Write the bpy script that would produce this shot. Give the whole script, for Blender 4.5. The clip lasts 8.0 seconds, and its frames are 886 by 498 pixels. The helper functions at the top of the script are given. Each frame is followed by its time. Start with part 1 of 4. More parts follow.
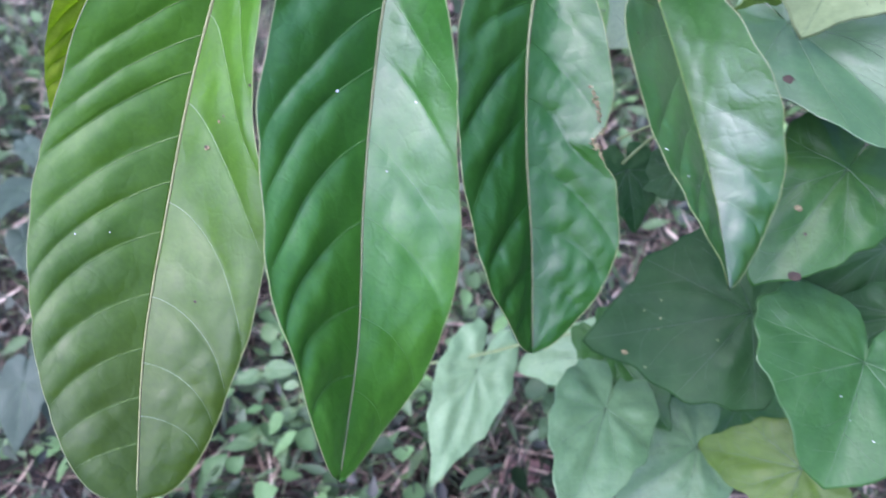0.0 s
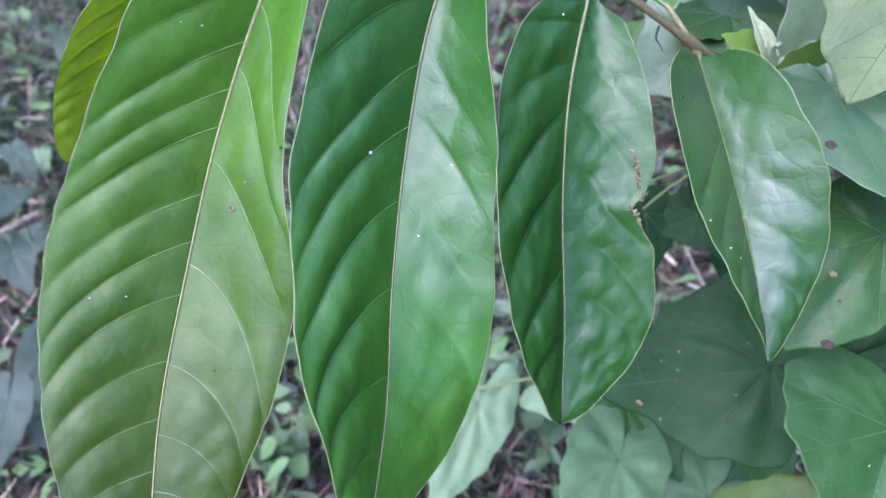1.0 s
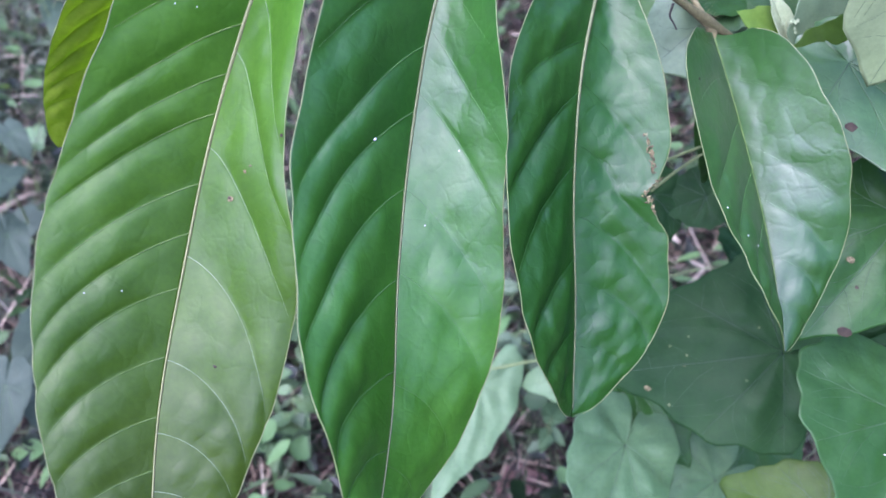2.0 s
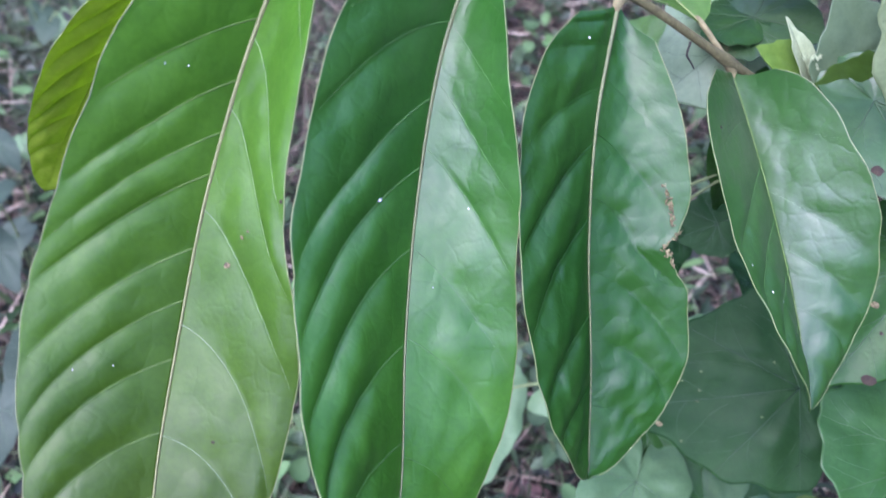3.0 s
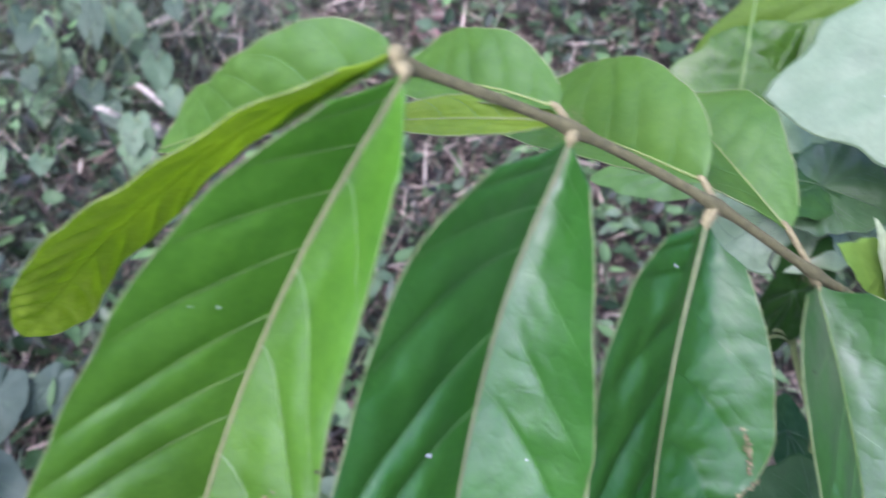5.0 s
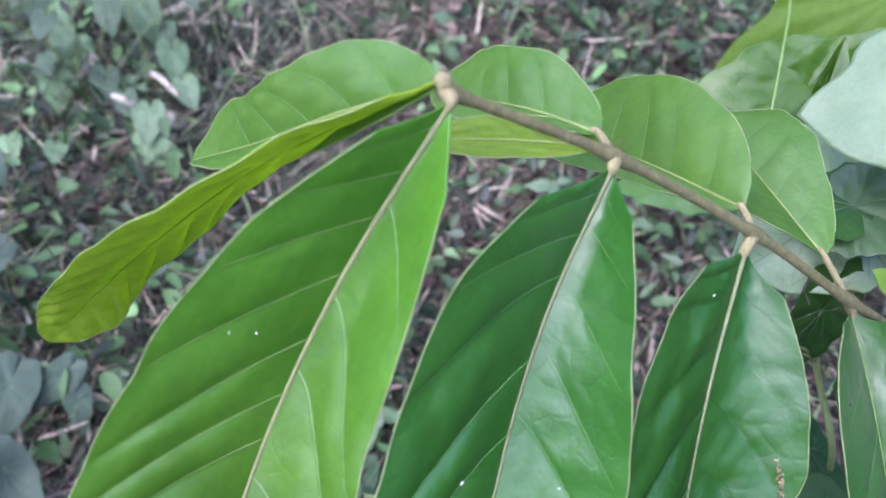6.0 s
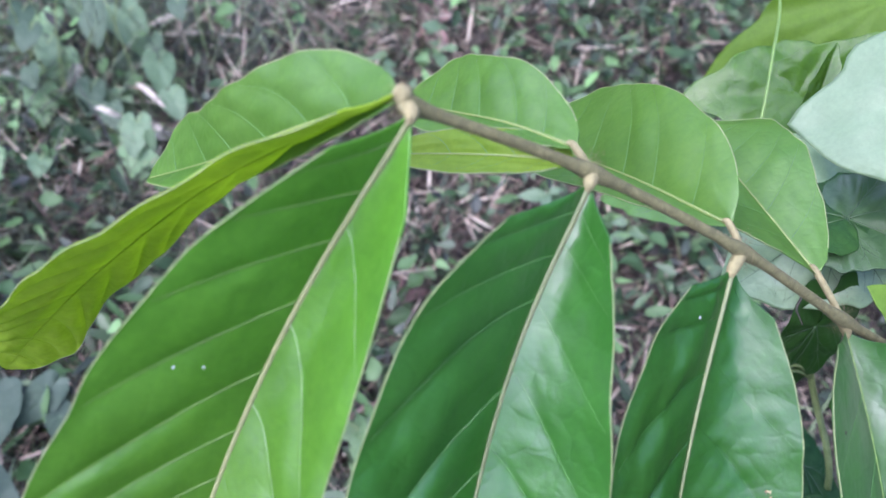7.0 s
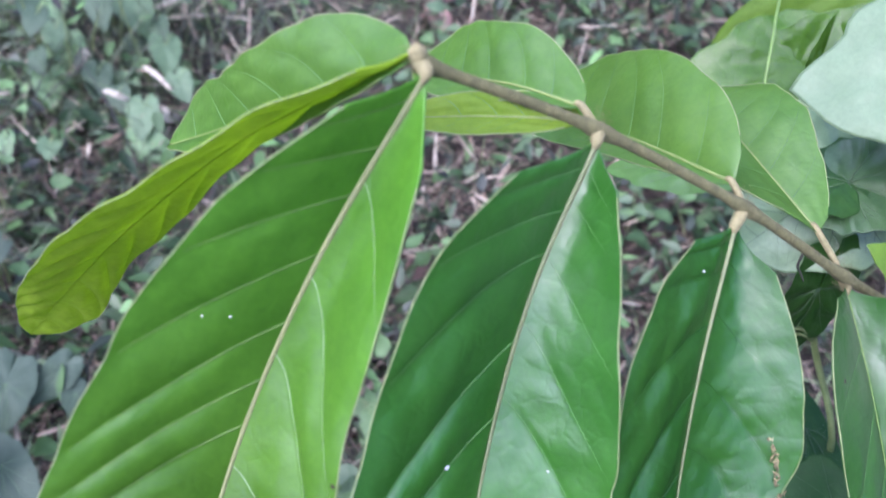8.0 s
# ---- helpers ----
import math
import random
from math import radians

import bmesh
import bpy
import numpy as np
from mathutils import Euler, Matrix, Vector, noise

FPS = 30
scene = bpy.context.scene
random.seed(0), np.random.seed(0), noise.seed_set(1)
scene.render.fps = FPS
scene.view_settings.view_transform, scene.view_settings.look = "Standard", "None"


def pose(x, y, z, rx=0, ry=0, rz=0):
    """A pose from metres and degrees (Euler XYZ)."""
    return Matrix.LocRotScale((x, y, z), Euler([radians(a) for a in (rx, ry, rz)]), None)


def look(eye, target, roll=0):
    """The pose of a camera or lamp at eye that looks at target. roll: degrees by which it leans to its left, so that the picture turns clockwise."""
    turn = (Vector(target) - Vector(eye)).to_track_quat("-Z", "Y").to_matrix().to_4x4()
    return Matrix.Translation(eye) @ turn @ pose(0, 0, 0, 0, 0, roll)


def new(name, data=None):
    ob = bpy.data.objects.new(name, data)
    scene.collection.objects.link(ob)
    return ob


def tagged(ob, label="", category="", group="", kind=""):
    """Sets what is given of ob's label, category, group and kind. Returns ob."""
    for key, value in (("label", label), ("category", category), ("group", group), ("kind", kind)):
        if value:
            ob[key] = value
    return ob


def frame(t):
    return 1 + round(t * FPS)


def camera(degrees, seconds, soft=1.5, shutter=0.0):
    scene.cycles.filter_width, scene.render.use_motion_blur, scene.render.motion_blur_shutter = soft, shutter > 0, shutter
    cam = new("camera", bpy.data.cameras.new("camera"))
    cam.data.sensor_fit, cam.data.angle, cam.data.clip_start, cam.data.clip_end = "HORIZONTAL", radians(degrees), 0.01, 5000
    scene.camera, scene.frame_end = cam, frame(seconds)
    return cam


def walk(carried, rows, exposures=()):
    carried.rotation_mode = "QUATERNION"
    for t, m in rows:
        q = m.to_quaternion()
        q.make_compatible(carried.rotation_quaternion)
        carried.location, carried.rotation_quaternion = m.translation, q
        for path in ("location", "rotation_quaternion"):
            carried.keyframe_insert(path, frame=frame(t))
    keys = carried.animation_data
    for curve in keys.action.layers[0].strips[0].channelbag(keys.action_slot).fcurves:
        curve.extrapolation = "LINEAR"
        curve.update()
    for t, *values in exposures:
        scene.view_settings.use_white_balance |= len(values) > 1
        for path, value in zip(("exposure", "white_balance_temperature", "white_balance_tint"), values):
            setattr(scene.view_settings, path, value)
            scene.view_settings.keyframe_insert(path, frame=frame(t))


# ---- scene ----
cam = camera(54.1, 8.0, soft=1.5, shutter=0.6)
cam.data.dof.use_dof, cam.data.dof.focus_distance, cam.data.dof.aperture_fstop = True, 0.345, 13.0
PATH = [
    (0, (-0.013, -0.007, 0.836), (0.048, 1.506, -0.471), 0.1),
    (0.5, (-0.038, 0.024, 0.838), (0.085, 1.504, -0.502), 2.3),
    (1, (-0.034, 0.026, 0.847), (0.074, 1.532, -0.465), 2.8),
    (1.2, (-0.035, 0.028, 0.844), (0.065, 1.521, -0.484), 2.1),
    (2.5, (-0.038, 0.054, 0.843), (0.081, 1.512, -0.521), 3.0),
    (3, (-0.041, 0.073, 0.851), (0.083, 1.517, -0.527), 2.5),
    (3.5, (-0.049, 0.089, 0.857), (0.074, 1.558, -0.494), 3.3),
    (4, (-0.064, 0.119, 0.868), (0.073, 1.585, -0.486), 4.2),
    (4.5, (-0.057, 0.143, 0.872), (0.114, 1.595, -0.492), 5.3),
    (5, (-0.069, 0.164, 0.878), (0.131, 1.591, -0.509), 8.5),
    (5.2, (-0.08, 0.166, 0.883), (0.093, 1.585, -0.516), 9.3),
    (6.3, (-0.078, 0.181, 0.883), (0.119, 1.588, -0.525), 9.5),
    (6.5, (-0.072, 0.186, 0.888), (0.119, 1.635, -0.477), 8.8),
    (7, (-0.069, 0.189, 0.875), (0.125, 1.611, -0.519), 9.2),
    (7.5, (-0.075, 0.181, 0.879), (0.109, 1.606, -0.512), 9.0),
    (8, (-0.072, 0.176, 0.876), (0.113, 1.572, -0.543), 8.5),
]
walk(cam, [(t, look(eye, target, roll)) for t, eye, target, roll in PATH], exposures=[(0, 1.92, 5400, 39), (1.2, 1.9, 5340, 41), (2.5, 1.88, 5360, 41), (4.5, 1.86, 5500, 39), (5.2, 1.88, 5560, 37), (6.5, 1.98, 5500, 33), (8, 2.02, 5500, 34)])

# ---- light ----
world = bpy.data.worlds.new("world")
scene.world = world
world.use_nodes = True
wn = world.node_tree.nodes
sky = wn.new("ShaderNodeTexSky")
sky.sky_type, sky.sun_disc = "NISHITA", False
sky.sun_elevation, sky.sun_rotation = radians(55), radians(228)
sky.air_density, sky.dust_density, sky.ozone_density = 1.0, 4.0, 2.0
world.node_tree.links.new(sky.outputs[0], wn["Background"].inputs[0])
wn["Background"].inputs[1].default_value = 0.15
sun = new("sun", bpy.data.lights.new("sun", "SUN"))
sun.data.energy, sun.data.angle, sun.data.color = 1.45, radians(100), (0.93, 0.97, 1.0)
sun.matrix_world = look((-1.15, -1.05, 2.2), (0, 0, 0))


# ---- materials ----
def nodes_of(name):
    m = bpy.data.materials.new(name)
    m.use_nodes = True
    return m, m.node_tree.nodes, m.node_tree.links


def ramp(nodes, links, source, stops):
    r = nodes.new("ShaderNodeValToRGB")
    while len(r.color_ramp.elements) < len(stops):
        r.color_ramp.elements.new(0.5)
    for e, (p, c) in zip(r.color_ramp.elements, stops):
        e.position, e.color = p, (*c, 1)
    links.new(source, r.inputs[0])
    return r.outputs[0]


def mixed(nodes, links, kind, a, b, fac):
    m = nodes.new("ShaderNodeMix")
    m.data_type, m.blend_type = "RGBA", kind
    for v, slot in ((fac, m.inputs[0]), (a, m.inputs[6]), (b, m.inputs[7])):
        if hasattr(v, "is_linked"):
            links.new(v, slot)
        else:
            slot.default_value = (*v, 1) if isinstance(v, tuple) else v
    return m.outputs[2]


def noise_of(nodes, links, scale, detail=4, rough=0.6):
    c = nodes.new("ShaderNodeTexCoord")
    n = nodes.new("ShaderNodeTexNoise")
    n.inputs["Scale"].default_value, n.inputs["Detail"].default_value, n.inputs["Roughness"].default_value = scale, detail, rough
    links.new(c.outputs["Object"], n.inputs["Vector"])
    return n.outputs[0]


def leaf_material(name, dark, light, rough=0.36, through_light=0.3, islands=False, bump=0.25, spec=0.5, age_and_light=None, wrinkle=0.13, wax=0.0):
    """A leaf's skin: mottled green, fine cell relief, a soft wax gloss and light let through the blade."""
    m, nodes, links = nodes_of(name)
    bsdf, out = nodes["Principled BSDF"], nodes["Material Output"]
    big = noise_of(nodes, links, 22, 3)
    col = ramp(nodes, links, big, [(0.3, dark), (0.7, light)])
    if age_and_light:
        # the blade yellows from base to tip; the ramp also paints brightness along it
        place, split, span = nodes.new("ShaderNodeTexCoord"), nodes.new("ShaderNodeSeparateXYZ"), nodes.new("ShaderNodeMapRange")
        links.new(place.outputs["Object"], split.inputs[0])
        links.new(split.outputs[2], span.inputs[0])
        span.inputs[1].default_value, span.inputs[2].default_value = age_and_light[0], age_and_light[1]
        col = mixed(nodes, links, "MULTIPLY", col, ramp(nodes, links, span.outputs[0], [(0.0, age_and_light[2]), (1.0, age_and_light[3])]), 1.0)
    fine = noise_of(nodes, links, 420, 3)
    col = mixed(nodes, links, "MULTIPLY", col, ramp(nodes, links, fine, [(0.25, (0.82, 0.84, 0.8)), (0.7, (1.1, 1.08, 1.05))]), 0.6)
    if islands:
        g = nodes.new("ShaderNodeNewGeometry")
        col = mixed(nodes, links, "MULTIPLY", col, ramp(nodes, links, g.outputs["Random Per Island"], islands), 1.0)
    else:
        col = mixed(nodes, links, "MULTIPLY", col, ramp(nodes, links, noise_of(nodes, links, 110, 5, 0.7), [(0.3, (0.86, 0.88, 0.85)), (0.7, (1.12, 1.1, 1.1))]), 0.8)
    links.new(col, bsdf.inputs["Base Color"])
    r = ramp(nodes, links, noise_of(nodes, links, 60, 3), [(0.3, (rough - 0.06,) * 3), (0.75, (rough + 0.1,) * 3)])
    links.new(r, bsdf.inputs["Roughness"])
    bsdf.inputs["Specular IOR Level"].default_value = spec
    bsdf.inputs["Coat Weight"].default_value, bsdf.inputs["Coat Roughness"].default_value = wax, 0.4
    c = nodes.new("ShaderNodeTexCoord")
    cells = nodes.new("ShaderNodeTexVoronoi")
    cells.feature = "DISTANCE_TO_EDGE"
    cells.inputs["Scale"].default_value = 330
    links.new(c.outputs["Object"], cells.inputs["Vector"])
    b = nodes.new("ShaderNodeBump")
    b.inputs["Strength"].default_value, b.inputs["Distance"].default_value = bump, 0.0006
    h = nodes.new("ShaderNodeMath")
    h.operation = "MULTIPLY_ADD"
    links.new(cells.outputs["Distance"], h.inputs[0])
    h.inputs[1].default_value = 0.8
    links.new(noise_of(nodes, links, 150, 4), h.inputs[2])
    links.new(h.outputs[0], b.inputs["Height"])
    net, dip = nodes.new("ShaderNodeTexVoronoi"), nodes.new("ShaderNodeBump")
    net.feature = "DISTANCE_TO_EDGE"
    net.inputs["Scale"].default_value = 105
    warp = nodes.new("ShaderNodeVectorMath")
    warp.operation = "MULTIPLY_ADD"
    bend = nodes.new("ShaderNodeTexNoise")
    bend.inputs["Scale"].default_value = 90
    links.new(c.outputs["Object"], bend.inputs["Vector"])
    links.new(bend.outputs["Color"], warp.inputs[0])
    warp.inputs[1].default_value = (0.008, 0.008, 0.008)
    links.new(c.outputs["Object"], warp.inputs[2])
    links.new(warp.outputs[0], net.inputs["Vector"])
    dip.inputs["Strength"].default_value, dip.inputs["Distance"].default_value = 0.16, 0.0006
    links.new(ramp(nodes, links, net.outputs["Distance"], [(0.0, (0, 0, 0)), (0.12, (0.75, 0.75, 0.75)), (0.4, (1, 1, 1))]), dip.inputs["Height"])
    wide = nodes.new("ShaderNodeBump")
    wide.inputs["Strength"].default_value, wide.inputs["Distance"].default_value = wrinkle, 0.003
    links.new(noise_of(nodes, links, 48, 2, 0.5), wide.inputs["Height"])
    links.new(wide.outputs[0], dip.inputs["Normal"])
    links.new(dip.outputs[0], b.inputs["Normal"])
    links.new(b.outputs[0], bsdf.inputs["Normal"])
    links.new(b.outputs[0], bsdf.inputs["Coat Normal"])
    t = nodes.new("ShaderNodeBsdfTranslucent")
    links.new(mixed(nodes, links, "MULTIPLY", col, (1.32, 1.25, 0.55), 1.0), t.inputs[0])
    mix = nodes.new("ShaderNodeMixShader")
    mix.inputs[0].default_value = through_light
    links.new(bsdf.outputs[0], mix.inputs[1])
    links.new(t.outputs[0], mix.inputs[2])
    links.new(mix.outputs[0], out.inputs[0])
    return m


def plain_material(name, stops, scale=80, rough=0.7, islands=False, bump=0.4, distance=0.001, patches=None):
    """A dull, mottled surface: bark, stalk, soil, litter."""
    m, nodes, links = nodes_of(name)
    bsdf = nodes["Principled BSDF"]
    n = noise_of(nodes, links, scale, 6, 0.7)
    col = ramp(nodes, links, n, stops)
    if islands:
        g = nodes.new("ShaderNodeNewGeometry")
        col = mixed(nodes, links, "MULTIPLY", col, ramp(nodes, links, g.outputs["Random Per Island"], islands), 1.0)
    if patches:
        col = mixed(nodes, links, "MULTIPLY", col, ramp(nodes, links, noise_of(nodes, links, patches[0], 5), patches[1]), 1.0)
    links.new(col, bsdf.inputs["Base Color"])
    bsdf.inputs["Roughness"].default_value = rough
    b = nodes.new("ShaderNodeBump")
    b.inputs["Strength"].default_value, b.inputs["Distance"].default_value = bump, distance
    links.new(noise_of(nodes, links, scale * 5, 5), b.inputs["Height"])
    links.new(b.outputs[0], bsdf.inputs["Normal"])
    return m


# the lime blade's ramp also lifts its base, in place of missing light
LEAF_LIME = leaf_material("leaf_lime", (0.05, 0.116, 0.011), (0.074, 0.154, 0.018), 0.4, 0.46, spec=0.5, bump=0.2, wrinkle=0.13, age_and_light=(0.56, 0.73, (0.71, 0.7, 0.4), (1.2, 1.72, 1.2)))
LEAF_DEEP = leaf_material("leaf_deep", (0.019, 0.114, 0.009), (0.033, 0.15, 0.015), 0.39, 0.42, spec=0.78, bump=0.2, wrinkle=0.13, age_and_light=(0.53, 0.67, (2.4, 1.7, 1.25), (1.0, 1.0, 1.0)), wax=0.28)
LEAF_DARK = leaf_material("leaf_dark", (0.014, 0.086, 0.008), (0.026, 0.115, 0.012), 0.37, 0.42, spec=0.58, bump=0.2, wrinkle=0.24, wax=0.22)
LEAF_MID = leaf_material("leaf_mid", (0.022, 0.096, 0.014), (0.037, 0.128, 0.02), 0.36, 0.4, spec=0.85, bump=0.2, wrinkle=0.22, wax=0.34)
GLOSSY_LEAF = leaf_material("glossy_leaf", (0.042, 0.12, 0.01), (0.062, 0.15, 0.018), 0.28, 0.45, spec=0.4)
LEAF_OLIVE = leaf_material("leaf_olive", (0.25, 0.38, 0.028), (0.31, 0.44, 0.045), 0.5, 0.7, spec=0.25)
LEAF_LOWER_HALF = leaf_material("leaf_lower_half", (0.12, 0.225, 0.016), (0.165, 0.27, 0.028), 0.5, 0.5, spec=0.2)
LEAF_YOUNG = leaf_material("leaf_young", (0.058, 0.155, 0.017), (0.082, 0.188, 0.026), 0.42, 0.42, spec=0.5)
HEART_DARK = leaf_material("heart_dark", (0.01, 0.042, 0.011), (0.021, 0.062, 0.018), 0.4, 0.15, spec=0.1)
HEART_GREEN = leaf_material("heart_green", (0.018, 0.074, 0.011), (0.034, 0.104, 0.018), 0.38, 0.25, spec=0.3, wrinkle=0.2)
HEART_LIGHT = leaf_material("heart_light", (0.022, 0.084, 0.015), (0.038, 0.112, 0.025), 0.38, 0.3, spec=0.36, wrinkle=0.2)
SHEEN_LEAF = leaf_material("sheen_leaf", (0.034, 0.096, 0.028), (0.056, 0.128, 0.042), 0.36, 0.25, spec=0.55)
BROAD_PALE = leaf_material("broad_pale_leaf", (0.088, 0.152, 0.074), (0.12, 0.19, 0.1), 0.45, 0.2, spec=0.4)
LIGHT_VINE = leaf_material("light_vine_leaf", (0.07, 0.17, 0.04), (0.1, 0.21, 0.06), 0.42, 0.35, spec=0.4)
HEART_PALE = leaf_material("heart_pale", (0.1, 0.195, 0.084), (0.15, 0.25, 0.12), 0.45, 0.22, spec=0.35)
HEART_GREY = leaf_material("heart_grey", (0.064, 0.148, 0.054), (0.102, 0.195, 0.082), 0.4, 0.25, spec=0.45, wrinkle=0.2)
CREEPER_LEAF = leaf_material("creeper_leaf", (0.062, 0.115, 0.056), (0.09, 0.15, 0.076), 0.5, 0.2, spec=0.3)
LOW_LEAF = leaf_material("low_leaf", (0.034, 0.06, 0.04), (0.056, 0.088, 0.06), 0.5, 0.2, spec=0.2)
CREEPER_DARK = leaf_material("creeper_leaf_old", (0.032, 0.062, 0.034), (0.05, 0.085, 0.048), 0.5, 0.2, spec=0.25)
PALE_BACK = leaf_material("pale_leaf_back", (0.22, 0.31, 0.14), (0.28, 0.37, 0.19), 0.5, 0.3, spec=0.35)
WAXY_PALE = leaf_material("waxy_pale_leaf", (0.17, 0.3, 0.14), (0.23, 0.36, 0.19), 0.4, 0.3, spec=0.7, wax=0.2)
YOUNG_LIME = leaf_material("young_lime_leaf", (0.1, 0.21, 0.025), (0.14, 0.26, 0.04), 0.45, 0.4, spec=0.3)
OLIVE_SHADE = leaf_material("olive_shade_lobe", (0.028, 0.07, 0.008), (0.045, 0.095, 0.012), 0.5, 0.25, spec=0.15)
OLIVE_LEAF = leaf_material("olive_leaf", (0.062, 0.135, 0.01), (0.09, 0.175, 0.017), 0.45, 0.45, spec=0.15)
HEART_OLIVE = leaf_material("heart_olive", (0.045, 0.105, 0.01), (0.08, 0.15, 0.02), 0.4, 0.4, spec=0.3)
MIDRIB = plain_material("midrib_skin", [(0.3, (0.095, 0.125, 0.042)), (0.7, (0.14, 0.17, 0.068))], 300, 0.5)
MIDRIB_GOLD = plain_material("golden_midrib_skin", [(0.3, (0.13, 0.155, 0.05)), (0.7, (0.19, 0.21, 0.08))], 300, 0.5)
MIDRIB_LIME = plain_material("lime_midrib_skin", [(0.3, (0.11, 0.17, 0.04)), (0.7, (0.17, 0.22, 0.06))], 300, 0.5)
RIB_SHADE = plain_material("midrib_shade", [(0.3, (0.05, 0.045, 0.02)), (0.7, (0.09, 0.08, 0.03))], 300, 0.7)
VEIN = plain_material("vein_skin", [(0.3, (0.04, 0.13, 0.025)), (0.7, (0.075, 0.18, 0.04))], 300, 0.5)
VEIN_PALE = plain_material("pale_vein_skin", [(0.3, (0.07, 0.14, 0.022)), (0.7, (0.11, 0.19, 0.04))], 300, 0.5)
VEIN_WHITE = plain_material("whitish_vein_skin", [(0.3, (0.16, 0.26, 0.11)), (0.7, (0.24, 0.34, 0.18))], 300, 0.5)
VEIN_DARK = plain_material("dark_vein_skin", [(0.3, (0.016, 0.05, 0.02)), (0.7, (0.035, 0.08, 0.032))], 300, 0.5)
VEIN_DULL = plain_material("dull_vein_skin", [(0.3, (0.045, 0.1, 0.04)), (0.7, (0.08, 0.145, 0.06))], 300, 0.55)
MARGIN = plain_material("margin_skin", [(0.3, (0.1, 0.15, 0.045)), (0.7, (0.19, 0.23, 0.09))], 300, 0.55)
STALK = plain_material("downy_stalk", [(0.3, (0.055, 0.055, 0.018)), (0.55, (0.1, 0.098, 0.034)), (0.75, (0.16, 0.15, 0.06))], 350, 0.85, bump=0.8)
NODE = plain_material("downy_node", [(0.3, (0.15, 0.14, 0.058)), (0.7, (0.26, 0.235, 0.11))], 400, 0.9, bump=0.8)
VINE_STEM = plain_material("vine_stem", [(0.3, (0.09, 0.14, 0.04)), (0.7, (0.17, 0.22, 0.08))], 200, 0.6)
PALE_PETAL = plain_material("pale_petal", [(0.3, (0.2, 0.27, 0.13)), (0.7, (0.3, 0.37, 0.2))], 300, 0.6)
BROWN_SPOT = plain_material("brown_spot", [(0.3, (0.012, 0.009, 0.005)), (0.7, (0.045, 0.032, 0.016))], 500, 0.9)
SCAR = plain_material("dry_scar", [(0.32, (0.035, 0.026, 0.01)), (0.5, (0.14, 0.12, 0.05)), (0.7, (0.36, 0.34, 0.17))], 700, 0.85)
WHITE_SPECK = plain_material("white_speck", [(0.3, (0.7, 0.72, 0.7)), (0.7, (0.85, 0.86, 0.84))], 500, 0.7)
SOIL = plain_material("soil", [(0.3, (0.008, 0.006, 0.004)), (0.5, (0.016, 0.012, 0.008)), (0.75, (0.028, 0.028, 0.015))], 40, 0.95, bump=1.0, distance=0.006, patches=(2.2, [(0.35, (0.8, 0.75, 0.75)), (0.5, (1.5, 1.3, 1.2)), (0.65, (0.9, 1.6, 0.8))]))
DRY = plain_material("dry_litter", [(0.3, (0.1, 0.084, 0.06)), (0.7, (0.215, 0.182, 0.132))], 60, 0.8,
                     islands=[(0.0, (0.03, 0.026, 0.026)), (0.5, (0.31, 0.255, 0.235)), (0.85, (0.9, 0.78, 0.71)), (0.97, (1.5, 1.45, 1.4)), (1.0, (2.4, 2.3, 2.2))])
DEAD_LEAF = plain_material("dead_leaf", [(0.3, (0.1, 0.055, 0.045)), (0.7, (0.21, 0.13, 0.11))], 70, 0.7)
GRASS = leaf_material("grass_blades", (0.05, 0.08, 0.042), (0.08, 0.115, 0.066), 0.5, 0.25,
                      [(0.0, (0.06, 0.07, 0.06)), (0.5, (0.5, 0.52, 0.46)), (0.85, (1.2, 1.2, 1.0)), (1.0, (2.6, 2.5, 2.0))])
HERB = leaf_material("herb_leaves", (0.03, 0.06, 0.022), (0.047, 0.086, 0.033), 0.5, 0.2,
                     [(0.0, (0.07, 0.09, 0.09)), (0.5, (0.5, 0.54, 0.54)), (0.88, (1.35, 1.3, 1.25)), (1.0, (2.9, 2.8, 2.6))])
TWIG = plain_material("twig_bark", [(0.3, (0.12, 0.08, 0.06)), (0.7, (0.32, 0.24, 0.19))], 120, 0.8)


# ---- builders ----
def mesh_object(name, verts, faces, material, parent=None, label="", smooth=True):
    me = bpy.data.meshes.new(name)
    me.from_pydata([tuple(map(float, v)) for v in verts], [], faces)
    me.materials.append(material)
    if smooth:
        me.polygons.foreach_set("use_smooth", [True] * len(me.polygons))
    me.update()
    ob = new(name, me)
    if parent:
        ob.parent = parent
    if label:
        tagged(ob, label)
    return ob


def unit(v):
    v = np.asarray(v, float)
    return v / np.maximum(np.linalg.norm(v, axis=-1, keepdims=True), 1e-9)


def spline(points, s):
    """A smooth curve through evenly spaced control values."""
    c = np.asarray(points, float)
    if c.ndim == 1:
        c = c[:, None]
    n = len(c) - 1
    e = np.vstack([2 * c[0] - c[1], c, 2 * c[-1] - c[-2]])
    x = np.clip(np.asarray(s, float) * n, 0, n - 1e-9)
    i = x.astype(int)
    u = (x - i)[:, None]
    p, q, r, t = e[i], e[i + 1], e[i + 2], e[i + 3]
    return 0.5 * (2 * q + (r - p) * u + (2 * p - 5 * q + 4 * r - t) * u**2 + (3 * q - p - 3 * r + t) * u**3)


